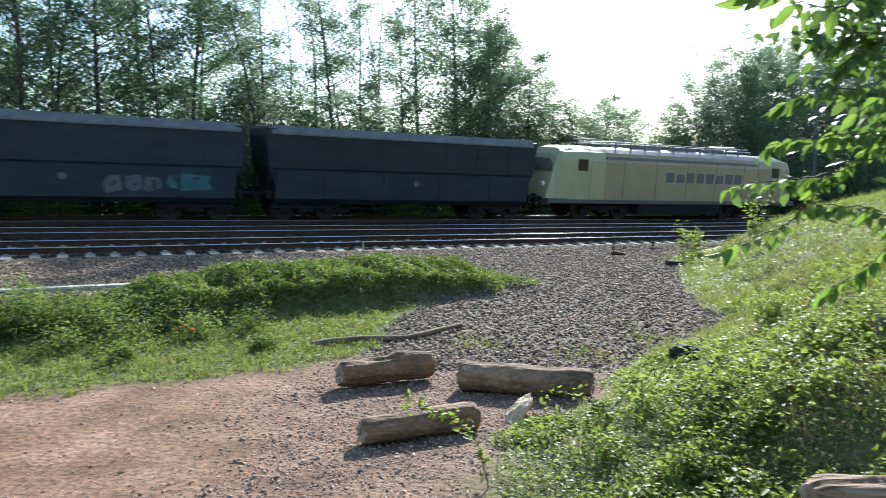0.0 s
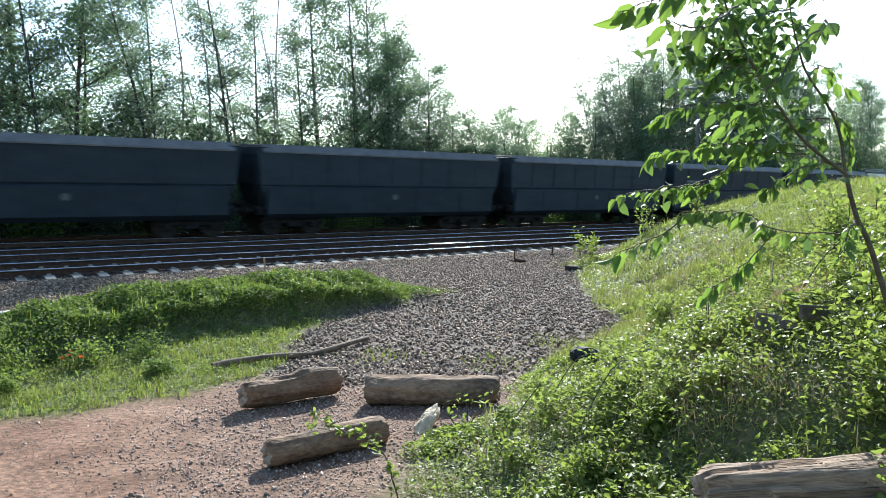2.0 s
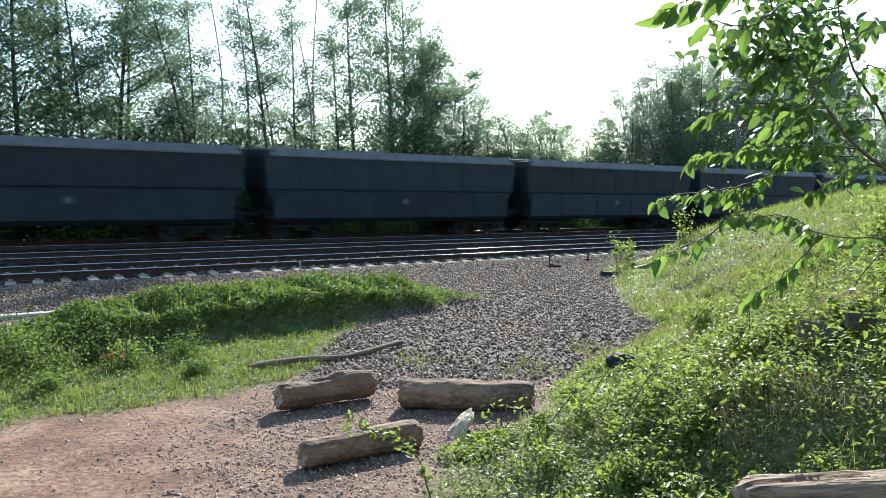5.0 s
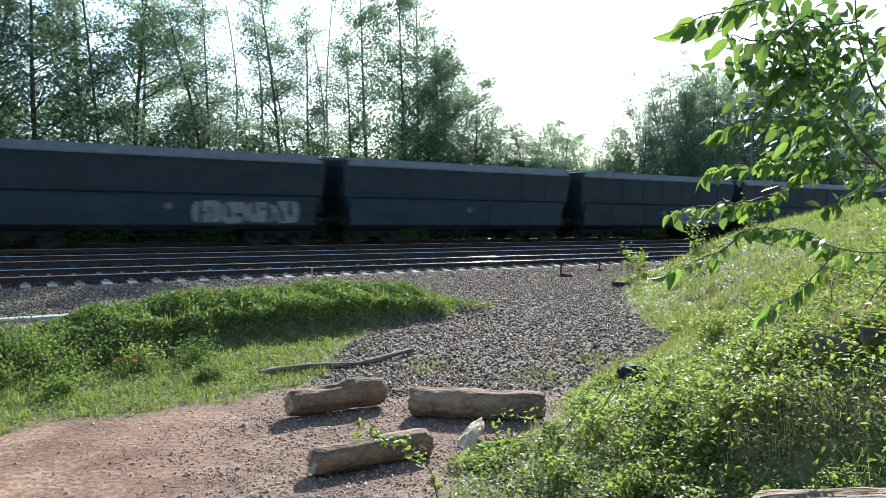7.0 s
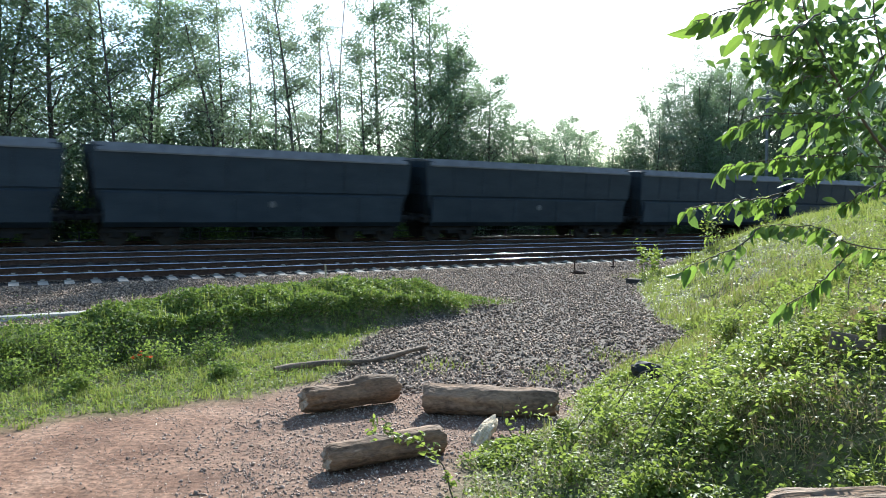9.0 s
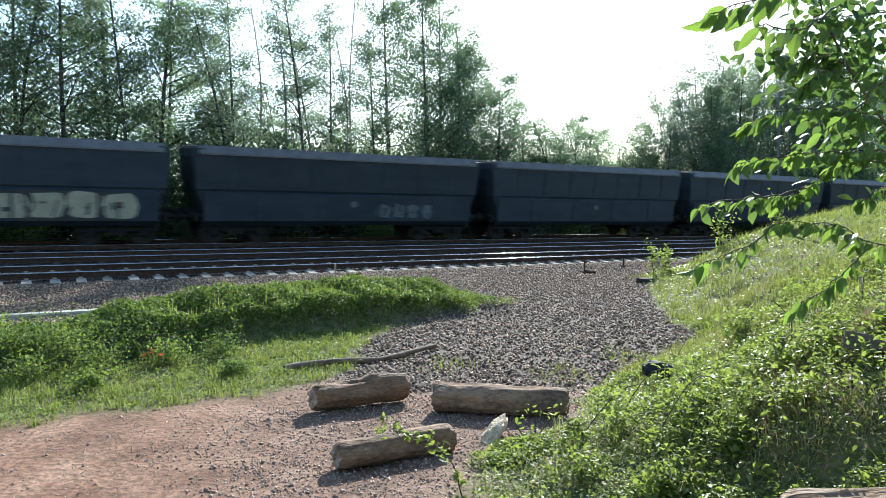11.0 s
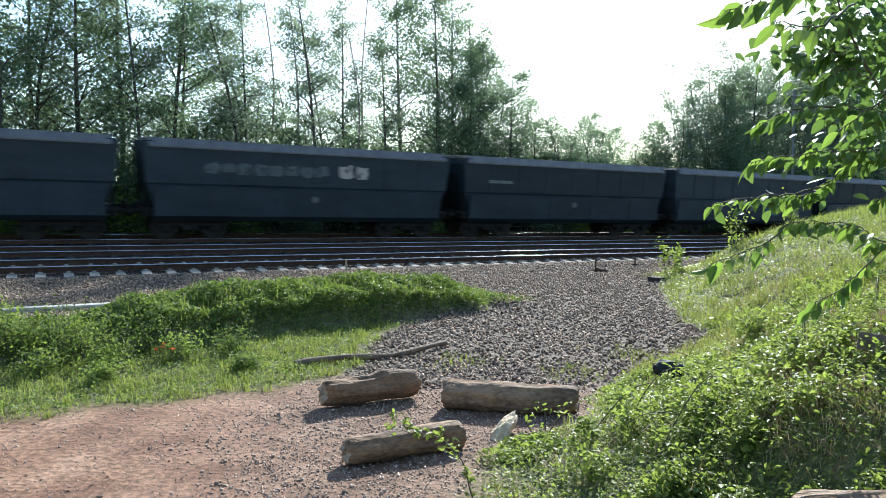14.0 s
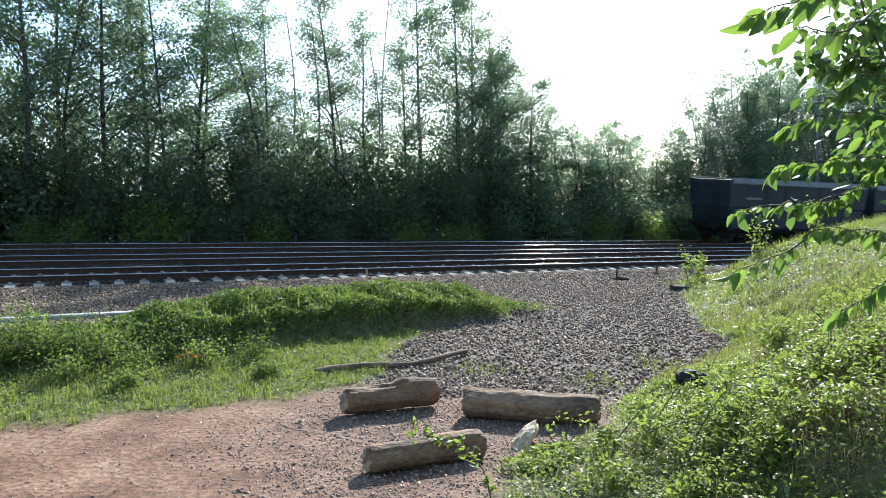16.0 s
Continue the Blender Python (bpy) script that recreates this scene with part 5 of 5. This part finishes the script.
    v, f = leaf_quads(c, 0.03, 0.5, 0.62, 0.02)
    tagged(from_arrays("ground_ivy", v, f, HERB_LEAF), "low leafy ground cover on the bank", "herbs", kind="stuff")
    c = scatter(84000, 0.3, 18, 2.3, 25, bank)
    c[:, 2] += 0.015 + 0.1 * rng.random(len(c)) * patchy(c[:, 0], c[:, 1], 0.35, 14, 0, 1)
    v, f = leaf_quads(c, 0.018 + 0.0026 * c[:, 1], 0.65, 0.65, 0.05)
    tagged(from_arrays("creeping_leaves", v, f, HERB_LEAF), "small creeping leaves among the grass", "herbs", kind="stuff")
    c = scatter(95000, -9, 3.5, 5.8, 14, strip)
    c[:, 2] += 0.01 + 0.15 * rng.random(len(c)) * patchy(c[:, 0], c[:, 1], 0.3, 21, 0, 1)
    v, f = leaf_quads(c, 0.034, 0.5, 0.6, 0.05)
    tagged(from_arrays("strip_herbs", v, f, STRIP_LEAF), "small weeds among the grass beside the path", "herbs", kind="stuff")
    # arching bramble canes
    canes = []
    for i in range(26):
        x = rng.uniform(0.8, 5.5)
        y = rng.uniform(2.6, 8.0)
        if x < bank_edge(y) + 0.2:
            continue
        a, reach = rng.uniform(0, 2 * np.pi), rng.uniform(0.25, 0.8)
        t = np.linspace(0, 1, 8)
        p = np.stack([x + np.cos(a) * reach * t, y + np.sin(a) * reach * t, np.zeros(8)], 1)
        p[:, 2] = height(p[:, 0], p[:, 1]) + rng.uniform(0.15, 0.4) * np.sin(t * 2.6 + 0.25)
        canes.append(tube(p, np.linspace(0.005, 0.002, 8), 4))
    v, f = joined(canes)
    tagged(from_arrays("bramble_canes", v, f, TWIG), "thin arching bramble canes on the bank", "brambles", kind="stuff")
    # larger leaves near the fallen log and under the shrub
    x, y = rng.uniform(1.1, 4.2, 3000), rng.uniform(2.2, 5.2, 3000)
    k = (rng.random(3000) < 0.35 * patchy(x, y, 0.5, 15, 0, 1) + 0.25 * smooth(2.2, 3.2, x)) & ~((np.abs(y - 2.75) < 0.28) & (x > 1.5))
    x, y = x[k], y[k]
    c = np.stack([x, y, height(x, y) + rng.uniform(0.05, 0.3, len(x)) * smooth(1.0, 3.0, x)], 1)
    v, f = leaf_ovals(c, 0.05, 0.45, 0.55, 0.25)
    tagged(from_arrays("broad_herbs", v, f, HERB_LEAF), "broad-leaved plants round a fallen log", "herbs", kind="stuff")
    # weeds growing out of the gravel
    x, y = rng.normal(0, 1, (2, 2600))
    spots = np.array([(0.5, 9.3), (6.9, 21.0), (3.0, 9.9), (7.4, 22), (1.9, 8.6), (2.1, 15.6)])
    k = rng.integers(0, len(spots), 2600)
    x, y = spots[k, 0] + x * 0.22, spots[k, 1] + y * 0.3
    thin = rng.random(2600) < 0.35
    x, y = x[thin], y[thin]
    c = np.stack([x, y, height(x, y)], 1)
    tagged(blade_mesh("gravel_weeds", c, 0.065, 0.012, GRASS, 1.6), "small tufts of grass growing through ballast", "weeds", kind="stuff")


build_greenery()


def build_bank_plants():
    """Separate leafy plants that stand out of the low growth on the bank."""
    rows = ((2.75, 3.0, 0.42, 0.8, 1500, 0.046, "tall bramble bush round the foot of a shrub"), (3.15, 3.2, 0.45, 1.0, 1500, 0.046, "tall bramble bush round the foot of a shrub"), (3.2, 3.55, 0.5, 0.85, 1100, 0.055, "dense bramble bush on the bank"), (1.95, 4.7, 0.26, 0.34, 420, 0.045, "clump of nettles on the bank"), (1.55, 5.15, 0.24, 0.28, 380, 0.042, "clump of nettles on the bank"),
            (2.3, 5.7, 0.3, 0.36, 460, 0.045, "leafy bramble clump on the bank"), (2.75, 6.3, 0.28, 0.3, 420, 0.042, "leafy bramble clump on the bank"), (1.45, 3.95, 0.24, 0.26, 360, 0.04, "low leafy clump near a fallen log"),
            (1.1, 4.5, 0.2, 0.2, 300, 0.036, "low leafy clump at the path's edge"), (3.5, 7.3, 0.34, 0.36, 480, 0.046, "leafy bramble clump on the bank"), (1.75, 6.1, 0.22, 0.24, 340, 0.04, "low leafy clump behind a log"),
            (4.4, 5.6, 0.45, 0.6, 800, 0.055, "dense bramble bush on the bank"), (4.9, 8.6, 0.4, 0.45, 600, 0.055, "leafy bramble clump on the bank"), (3.9, 4.2, 0.5, 0.7, 900, 0.055, "dense bramble bush on the bank"), (0.95, 3.6, 0.16, 0.16, 220, 0.034, "low leafy clump at the path's edge"))
    for i, (x, y, wide, tall, count, leaf, label) in enumerate(rows):
        b = build_bush(60 + i, wide, tall, count, leaf, HERB_LEAF, 0.18 * wide + 0.02)
        b.matrix_basis = pose(x, y, ground_at(x, y) + 0.01)
        tagged(b, label, "bush", group="leafy plants on the bank")
    weeds = ((-4.3, 8.9, 0.45, 0.62), (-4.8, 9.2, 0.5, 0.66), (-5.3, 8.7, 0.45, 0.6), (-3.8, 9.5, 0.45, 0.55), (-4.5, 8.3, 0.4, 0.4), (-5.1, 8.8, 0.45, 0.5), (-3.9, 8.75, 0.4, 0.4), (-4.4, 9.3, 0.45, 0.45), (-3.2, 9.2, 0.4, 0.34), (-5.8, 8.3, 0.45, 0.5), (-5.6, 9.4, 0.5, 0.5), (-2.6, 9.6, 0.4, 0.34), (-3.6, 7.9, 0.26, 0.22), (-2.2, 8.6, 0.22, 0.16), (-6.4, 9.0, 0.5, 0.5))
    for i, (x, y, wide, tall) in enumerate(weeds):
        b = build_bush(90 + i, wide, tall * 1.1, 900, 0.04, HEDGE_LEAF if i % 2 else STRIP_LEAF, 0.2 * wide + 0.02)
        b.matrix_basis = pose(x, y, ground_at(x, y) + 0.01)
        tagged(b, "dark green weeds at the foot of an overgrown mound", "weeds", group="weeds beside the path")
    c = scatter(9000, 2.2, 3.7, 4.0, 5.6, lambda x, y: (x - 2.95) ** 2 / 0.4 + (y - 4.8) ** 2 / 0.35 < rng.uniform(0.2, 1.2, len(x)))
    c = np.concatenate([c, scatter(1700, 1.7, 2.9, 3.3, 4.6, lambda x, y: (x - 2.28) ** 2 / 0.2 + (y - 3.95) ** 2 / 0.25 < rng.uniform(0.1, 1.2, len(x)))])
    tagged(blade_mesh("withered_grass", c, 0.11, 0.005, DRY_GRASS, 2.6), "matted withered grass on the bank", "grass", kind="stuff")


build_bank_plants()


def build_sprig(x, y, tall, seed, label, leaf=0.06, material=None, count=60):
    r = np.random.default_rng(seed)
    z = ground_at(x, y)
    plant_ob = empty("young_plant", Matrix.Translation((x, y, z)))
    tagged(plant_ob, label, "plant", group="young plants beside the gravel")
    wood, c = [], []
    for i in range(3):
        tip = np.array([r.normal(0, tall * 0.18), r.normal(0, tall * 0.18), tall * r.uniform(0.7, 1)])
        line = wavy_line((0, 0, -0.03), tip, 0.03, 6, r)
        wood.append(tube(line, np.linspace(0.008, 0.002, 6), 4))
        for q in range(count // 3):
            p = tip * r.uniform(0.2, 1)
            c.append(p + r.normal(size=3) * tall * 0.09)
    v, f = joined(wood)
    from_arrays("stalk", v, f, TWIG, plant_ob)
    v, f = leaf_ovals(np.array(c), leaf, 0.4, 0.55, 0.2, r)
    from_arrays("leaves", v, f, material or HERB_LEAF, plant_ob)


build_sprig(7.15, 20.6, 1.15, 1, "tall weedy plant at the edge of the ballast", 0.13, None, 140)
build_sprig(7.6, 21.0, 0.8, 2, "leafy weed at the edge of the ballast", 0.13, None, 110)
build_sprig(1.02, 5.75, 0.42, 3, "upright bramble shoot beside a log", 0.055, None, 36)


def build_shoot():
    """A bramble shoot that arches over the bare soil, its leaflets in threes."""
    r = np.random.default_rng(8)
    pts = np.array([(0.34, 4.4, ground_at(0.34, 4.4) - 0.02), (0.25, 4.44, 0.29), (0.12, 4.5, 0.43), (-0.06, 4.56, 0.46), (-0.24, 4.62, 0.47)])
    t = np.linspace(0, 4, 16)
    line = np.stack([np.interp(t, np.arange(5), pts[:, k]) for k in range(3)], 1) + r.normal(size=(16, 3)) * 0.006
    shoot = empty("young_plant", Matrix.Identity(4))
    tagged(shoot, "arching bramble shoot with small leaves over bare soil", "plant", group="young plants beside the gravel")
    pieces, c = [tube(line, np.linspace(0.006, 0.002, 16), 5)], []
    for i in range(1, 16):
        out = np.array([r.normal(0, 0.5), r.normal(0, 0.5), r.uniform(0.1, 0.6)]) * 0.09
        foot = line[i] + out
        pieces.append(tube(np.array([line[i], line[i] + out * 0.6, foot]), [0.002, 0.002, 0.0015], 3))
        c += [foot + r.normal(size=3) * 0.02 for q in range(8)]
    v, f = joined(pieces)
    from_arrays("stalk", v, f, TWIG, shoot)
    v, f = leaf_ovals(np.array(c), 0.05, 0.5, 0.6, 0.15, r)
    from_arrays("leaves", v, f, HERB_LEAF, shoot)


build_shoot()
build_sprig(9.6, 21.6, 1.3, 5, "feathery tall weed on the bank", 0.12, None, 120)
build_sprig(10.8, 20.5, 1.1, 6, "feathery tall weed on the bank", 0.12, None, 120)


# ---- the shrub that overhangs the bank ----
def leaf_mesh(seed):
    """A pointed oval leaf with a toothed edge, folded along its midrib and drooping."""
    r = np.random.default_rng(seed)
    steps = np.linspace(0, 1, 13)
    half = 0.3 * np.sin(np.pi * steps ** 0.8) ** 0.8 * (1 - 0.25 * steps)
    half[1:-1] *= 1 + 0.07 * np.where(np.arange(11) % 2, 1, -1) + r.normal(size=11) * 0.03
    half[0], half[-1] = 0.012, 0.003
    sag, twist = -r.uniform(0.18, 0.4) * steps ** 2, r.normal(0, 0.12)
    fold = r.uniform(0.2, 0.45)
    v = []
    for t, h, g in zip(steps, half, sag):
        v += [(t, -h, g + h * (fold + twist * t)), (t, 0, g), (t, h, g + h * (fold - twist * t))]
    f = [(i * 3 + j, i * 3 + j + 1, i * 3 + j + 4, i * 3 + j + 3) for i in range(12) for j in range(2)]
    me = bpy.data.meshes.new("leaf")
    me.from_pydata(v, [], f)
    me.update()
    me.materials.append(SHRUB_LEAF)
    return me


def curve_through(pts, steps):
    """A rounded line through a few points."""
    p = np.asarray(pts, float)
    p = np.concatenate([2 * p[:1] - p[1:2], p, 2 * p[-1:] - p[-2:-1]])
    out = []
    for t in np.linspace(0, len(pts) - 1.0001, steps):
        i, u = int(t), t - int(t)
        a, b, c, d = p[i: i + 4]
        out.append(0.5 * (2 * b + (c - a) * u + (2 * a - 5 * b + 4 * c - d) * u * u + (3 * b - a - 3 * c + d) * u ** 3))
    return np.array(out)


def build_shrub():
    shrub = empty("shrub")
    tagged(shrub, "leafy green shrub with arching branches overhanging the bank", "shrub")
    meshes = [leaf_mesh(i) for i in range(7)]
    r = np.random.default_rng(12)
    stem = [(2.34, 2.27, 1.13), (2.05, 2.3, 1.6), (1.95, 2.3, 1.83), (1.9, 2.3, 2.0)]
    forks = ([(1.9, 2.3, 2.0), (1.71, 2.27, 2.12), (1.59, 2.23, 2.23), (1.48, 2.19, 2.34), (1.37, 2.15, 2.48), (1.3, 2.11, 2.58), (1.26, 2.07, 2.71)],
             [(1.9, 2.3, 2.0), (1.88, 2.31, 2.16), (1.84, 2.32, 2.26), (1.76, 2.33, 2.38), (1.69, 2.28, 2.46), (1.63, 2.24, 2.58), (1.59, 2.2, 2.74)])
    # points along each branch, number of leaves, leaf length
    branches = (
        ([(1.14, 1.67, 2.58), (0.95, 1.58, 2.46), (0.81, 1.54, 2.41), (0.68, 1.51, 2.36)], 13, 0.098),
        ([(1.15, 1.77, 2.46), (1.01, 1.67, 2.38), (0.91, 1.63, 2.36), (0.82, 1.59, 2.37)], 8, 0.095),
        ([(1.3, 2.11, 2.58), (1.15, 1.97, 2.57), (1.03, 1.88, 2.55)], 10, 0.09),
        ([(1.64, 2.24, 2.6), (1.44, 2.15, 2.55), (1.28, 2.11, 2.54)], 16, 0.075),
        ([(1.39, 1.75, 2.39), (1.28, 1.7, 2.32), (1.2, 1.66, 2.23), (1.12, 1.64, 2.16), (1.03, 1.62, 2.1)], 15, 0.085),
        ([(1.58, 2.23, 2.24), (1.42, 2.19, 2.25), (1.22, 2.16, 2.24), (1.08, 2.16, 2.19)], 24, 0.085),
        ([(1.77, 2.32, 2.11), (1.55, 2.28, 2.12), (1.35, 2.24, 2.11), (1.1, 2.26, 2.07)], 40, 0.085),
        ([(1.75, 2.32, 2.08), (1.58, 2.43, 2.09), (1.48, 2.43, 2.02), (1.34, 2.44, 1.95)], 17, 0.09),
        ([(1.48, 2.43, 2.01), (1.33, 2.44, 1.97), (1.22, 2.4, 1.96), (1.01, 2.36, 1.93)], 17, 0.085),
        ([(1.94, 2.29, 1.78), (1.63, 2.32, 1.79), (1.47, 2.28, 1.86), (1.21, 2.25, 1.87)], 26, 0.09),
        ([(1.23, 2.25, 1.86), (1.12, 2.2, 1.79), (1.01, 2.16, 1.76), (0.92, 2.16, 1.72)], 8, 0.1),
        ([(1.63, 2.32, 1.79), (1.53, 2.32, 1.69), (1.42, 2.32, 1.61), (1.34, 2.33, 1.56)], 17, 0.08),
        ([(1.89, 2.31, 2.04), (1.77, 2.31, 2.04), (1.65, 2.32, 1.99), (1.58, 2.32, 1.94)], 18, 0.075),
        ([(1.84, 2.32, 2.25), (1.91, 2.31, 2.18), (1.92, 2.3, 2.04)], 12, 0.075),
        ([(1.56, 2.24, 2.29), (1.45, 2.25, 2.43), (1.37, 2.25, 2.45), (1.31, 2.26, 2.42)], 24, 0.075),
        ([(1.48, 2.19, 2.34), (1.35, 2.15, 2.37), (1.28, 2.16, 2.32)], 18, 0.075),
        ([(1.63, 2.24, 2.54), (1.53, 1.94, 2.46), (1.48, 1.84, 2.45)], 5, 0.1),
        ([(1.76, 2.33, 2.38), (1.83, 2.32, 2.41), (1.91, 2.31, 2.32)], 8, 0.075),
        ([(1.84, 2.31, 2.21), (1.75, 2.32, 2.21), (1.67, 2.33, 2.18)], 14, 0.07),
        ([(1.95, 2.3, 1.83), (1.88, 2.25, 1.79), (1.81, 2.2, 1.71)], 12, 0.07),
    )
    hubs = np.array([(1.41, 2.25, 2.46), (1.46, 2.25, 2.41), (1.52, 2.24, 2.48), (1.56, 2.24, 2.54), (1.34, 2.21, 2.53), (1.66, 2.29, 2.5), (1.75, 2.33, 2.45), (1.71, 2.33, 2.32), (1.63, 2.33, 2.2), (1.44, 2.25, 2.35), (1.56, 2.33, 2.18), (1.78, 2.37, 2.23), (1.53, 2.2, 2.61), (1.63, 2.19, 2.61), (1.39, 2.16, 2.59), (1.85, 2.36, 2.1)])
    foot = (stem[0][0] + 0.05, stem[0][1], ground_at(stem[0][0] + 0.05, stem[0][1]) - 0.1)
    v, f = tube(curve_through([foot] + stem[1:], 14), np.linspace(0.0115, 0.008, 14), 8)
    from_arrays("stem", v, f, TWIG, shrub, smooth=True)
    for pts in forks:
        v, f = tube(curve_through(pts, 20), np.linspace(0.0065, 0.002, 20), 7)
        from_arrays("main_branch", v, f, TWIG, shrub, smooth=True)
    lines = []
    for pts, count, size in branches:
        count = int(count * 1.35)
        line = curve_through(pts, 16)
        line[1:-1] += r.normal(size=(14, 3)) * 0.004
        pieces = [tube(line, np.linspace(0.0032, 0.0012, 16), 5)]
        lines.append(line)
        spots = []
        for i in range(count):
            u = 0.18 + 0.82 * (i + r.uniform(0.2, 0.8)) / count
            p = np.array([np.interp(u * 15, np.arange(16), line[:, k]) for k in range(3)])
            way = unit((line[min(15, int(u * 15) + 1)] - line[max(0, int(u * 15) - 1)])[None])[0]
            side = unit(np.cross(way, [0, 0, 1.0])[None])[0] * (1 if i % 2 else -1)
            out = unit((way * r.uniform(0.4, 0.9) + side * r.uniform(0.15, 0.8) + [0, 0, -r.uniform(0.1, 0.95)])[None])[0]
            spot = p + out * 0.012 + [0, 0, -0.004]
            pieces.append(tube(np.array([p, (p + spot) / 2, spot]), [0.002, 0.0016, 0.0013], 3))
            spots.append((spot, out, size * r.uniform(0.42, 0.86)))
        v, f = joined(pieces)
        branch = from_arrays("branch", v, f, TWIG, shrub, smooth=True)
        for spot, out, length in spots:
            z = unit((np.array([0, 0, 1.0]) + r.normal(size=3) * 0.5)[None])[0]
            y = unit(np.cross(z, out)[None])[0]
            z = np.cross(out, y)
            m = Matrix((tuple(out), tuple(y), tuple(z))).transposed().to_4x4()
            ob = new("leaf", meshes[r.integers(0, 7)])
            ob.parent = branch
            ob.matrix_basis = Matrix.Translation(spot) @ m @ Matrix.Diagonal((length, length, length, 1))
    # smaller shoots inside, too many to pick apart
    k = r.integers(0, len(hubs), 760)
    c = [hubs[k] + r.normal(size=(760, 3)) * [0.075, 0.12, 0.07] + [0, 0.15, 0]]
    for line in lines[3:10]:
        u = r.integers(2, 15, 16)
        c.append(line[u] + r.normal(size=(16, 3)) * [0.03, 0.05, 0.02] - [0, 0, 0.02])
    c = np.concatenate(c)
    base = np.array([v.co[:] for v in meshes[0].vertices])
    bf = np.array([tuple(p.vertices) for p in meshes[0].polygons])
    vs = []
    for p in c:
        out = unit(np.array([[r.normal(), r.normal(), -abs(r.normal()) * 0.8]]))[0]
        z = unit(np.array([[0, 0, 1.0]]) + r.normal(size=(1, 3)) * 0.35)[0]
        y = unit(np.cross(z, out)[None])[0]
        vs.append(p + (base * r.uniform(0.038, 0.07)) @ np.array([out, y, np.cross(out, y)]))
    f = np.concatenate([bf + i * len(base) for i in range(len(vs))])
    tagged(from_arrays("inner_leaves", np.concatenate(vs), f, SHADED_SHRUB_LEAF, shrub), kind="stuff")


build_shrub()


# ---- small things ----
def build_small_things():
    bm = bmesh.new()
    bmesh.ops.create_icosphere(bm, subdivisions=3, radius=1.1)
    for v in bm.verts:
        q = noise.noise(v.co * 1.4) * 0.3 + noise.noise(v.co * 4) * 0.2
        v.co = Vector((v.co.x * 0.15, v.co.y * 0.1, v.co.z * 0.085)) * (1 + q)
    ob = part("rubbish_bag", bm, BLACK_PLASTIC)
    ob.matrix_basis = pose(2.5, 6.95, ground_at(2.5, 6.95) + 0.18, 18, 8, -15)
    tagged(ob, "small crumpled black plastic rubbish among herbs", "rubbish")
    for x, y, dz, size, turn, tilt in ((2.84, 4.26, 0.13, (0.085, 0.06, 0.016), -42, 78), (2.9, 4.14, 0.1, (0.06, 0.035, 0.014), -30, 48), (3.04, 4.05, 0.13, (0.13, 0.05, 0.016), 8, 80)):
        bm = boxes((-size[0], size[0], -size[1], size[1], -size[2], size[2]), bevel=0.008)
        ob = part("old_board", bm, OLD_BOARD)
        ob.matrix_basis = pose(x, y, ground_at(x, y) + dz, tilt, 6, turn)
        tagged(ob, "short grey weathered board lying in brambles", "board", group="old boards on the bank")
    for s, n, tall in ((15.75, 17.6, 0.4), (18.3, 18.4, 0.34), (22.2, 18.6, 0.32)):
        x, y = plan(s, n)
        post = empty("marker_post", pose(x, y, ground_at(x, y), 0, rng.normal(0, 3), TURN))
        tagged(post, "short rusty steel marker post beside the track", "post", group="posts beside the track")
        part("shaft", boxes((-0.018, 0.018, -0.018, 0.018, -0.15, tall), bevel=0.004), RAIL_RUST, post)
        part("foot_plate", boxes((-0.11, 0.11, -0.09, 0.09, -0.05, 0.05), bevel=0.01), RAIL_RUST, post)
    x, y = -2.06, 19.3
    ob = part("wooden_stake", boxes((-0.022, 0.022, -0.022, 0.022, -0.15, 0.5), bevel=0.006), PALE_STAKE)
    ob.matrix_basis = pose(x, y, ground_at(x, y), 2, -2, 20)
    tagged(ob, "thin bleached wooden stake standing in ballast", "stake")
    x, y = 6.5, 19.4
    ob = part("concrete_block", boxes((-0.22, 0.22, -0.12, 0.12, -0.1, 0.1), bevel=0.02), DARK_CONCRETE)
    ob.matrix_basis = pose(x, y, ground_at(x, y), 3, 4, 12)
    tagged(ob, "small weathered concrete block at the bank's foot", "block")
    for dx, dy, tall in ((0, 0, 0.2), (0.08, 0.05, 0.17), (-0.1, 0.03, 0.16), (0.15, -0.05, 0.19), (-0.03, 0.1, 0.22)):
        x, y = -3.33 + dx, 9.0 + dy
        poppy = empty("poppy", Matrix.Translation((x, y, ground_at(x, y))))
        tagged(poppy, "small orange-red poppy among grass", "flower", group="poppies beside the path")
        part("stalk", rod(bmesh.new(), (0, 0, -0.02), (0.01, 0, tall), 0.002, sides=4), TWIG, poppy)
        a = np.arange(4) * np.pi / 2
        v, f = leaf_quads(np.stack([0.01 + 0.018 * np.cos(a), 0.018 * np.sin(a), np.full(4, tall + 0.008)], 1), 0.042, 0.6, 0.9)
        from_arrays("petals", v, f, POPPY, poppy, "orange-red petals")


build_small_things()


# ---- movement ----
def motions():
    """The train runs along the far track; rows: seconds, place of the coupling behind the locomotive."""
    rows = ((0, 20.0), (1.5, 53.0), (3.0, 85.8), (3.5, 96.7), (4.2, 112.0), (6.5, 162.0), (7.0, 172.5), (9.0, 216.0), (11.5, 269.9), (12.5, 291.4), (13.5, 313.0), (14.5, 334.6), (15.0, 345.1), (15.5, 355.8), (16.0, 366.5))
    n, z, cant = TRACKS[2]
    walk(LOCO, [(t, track_pose(g + 9.45, n, z, cant)) for t, g in rows])
    for k, w in enumerate(WAGONS):
        walk(w, [(t, track_pose(g - PITCH * (k + 0.5), n, z, cant)) for t, g in rows])


motions()
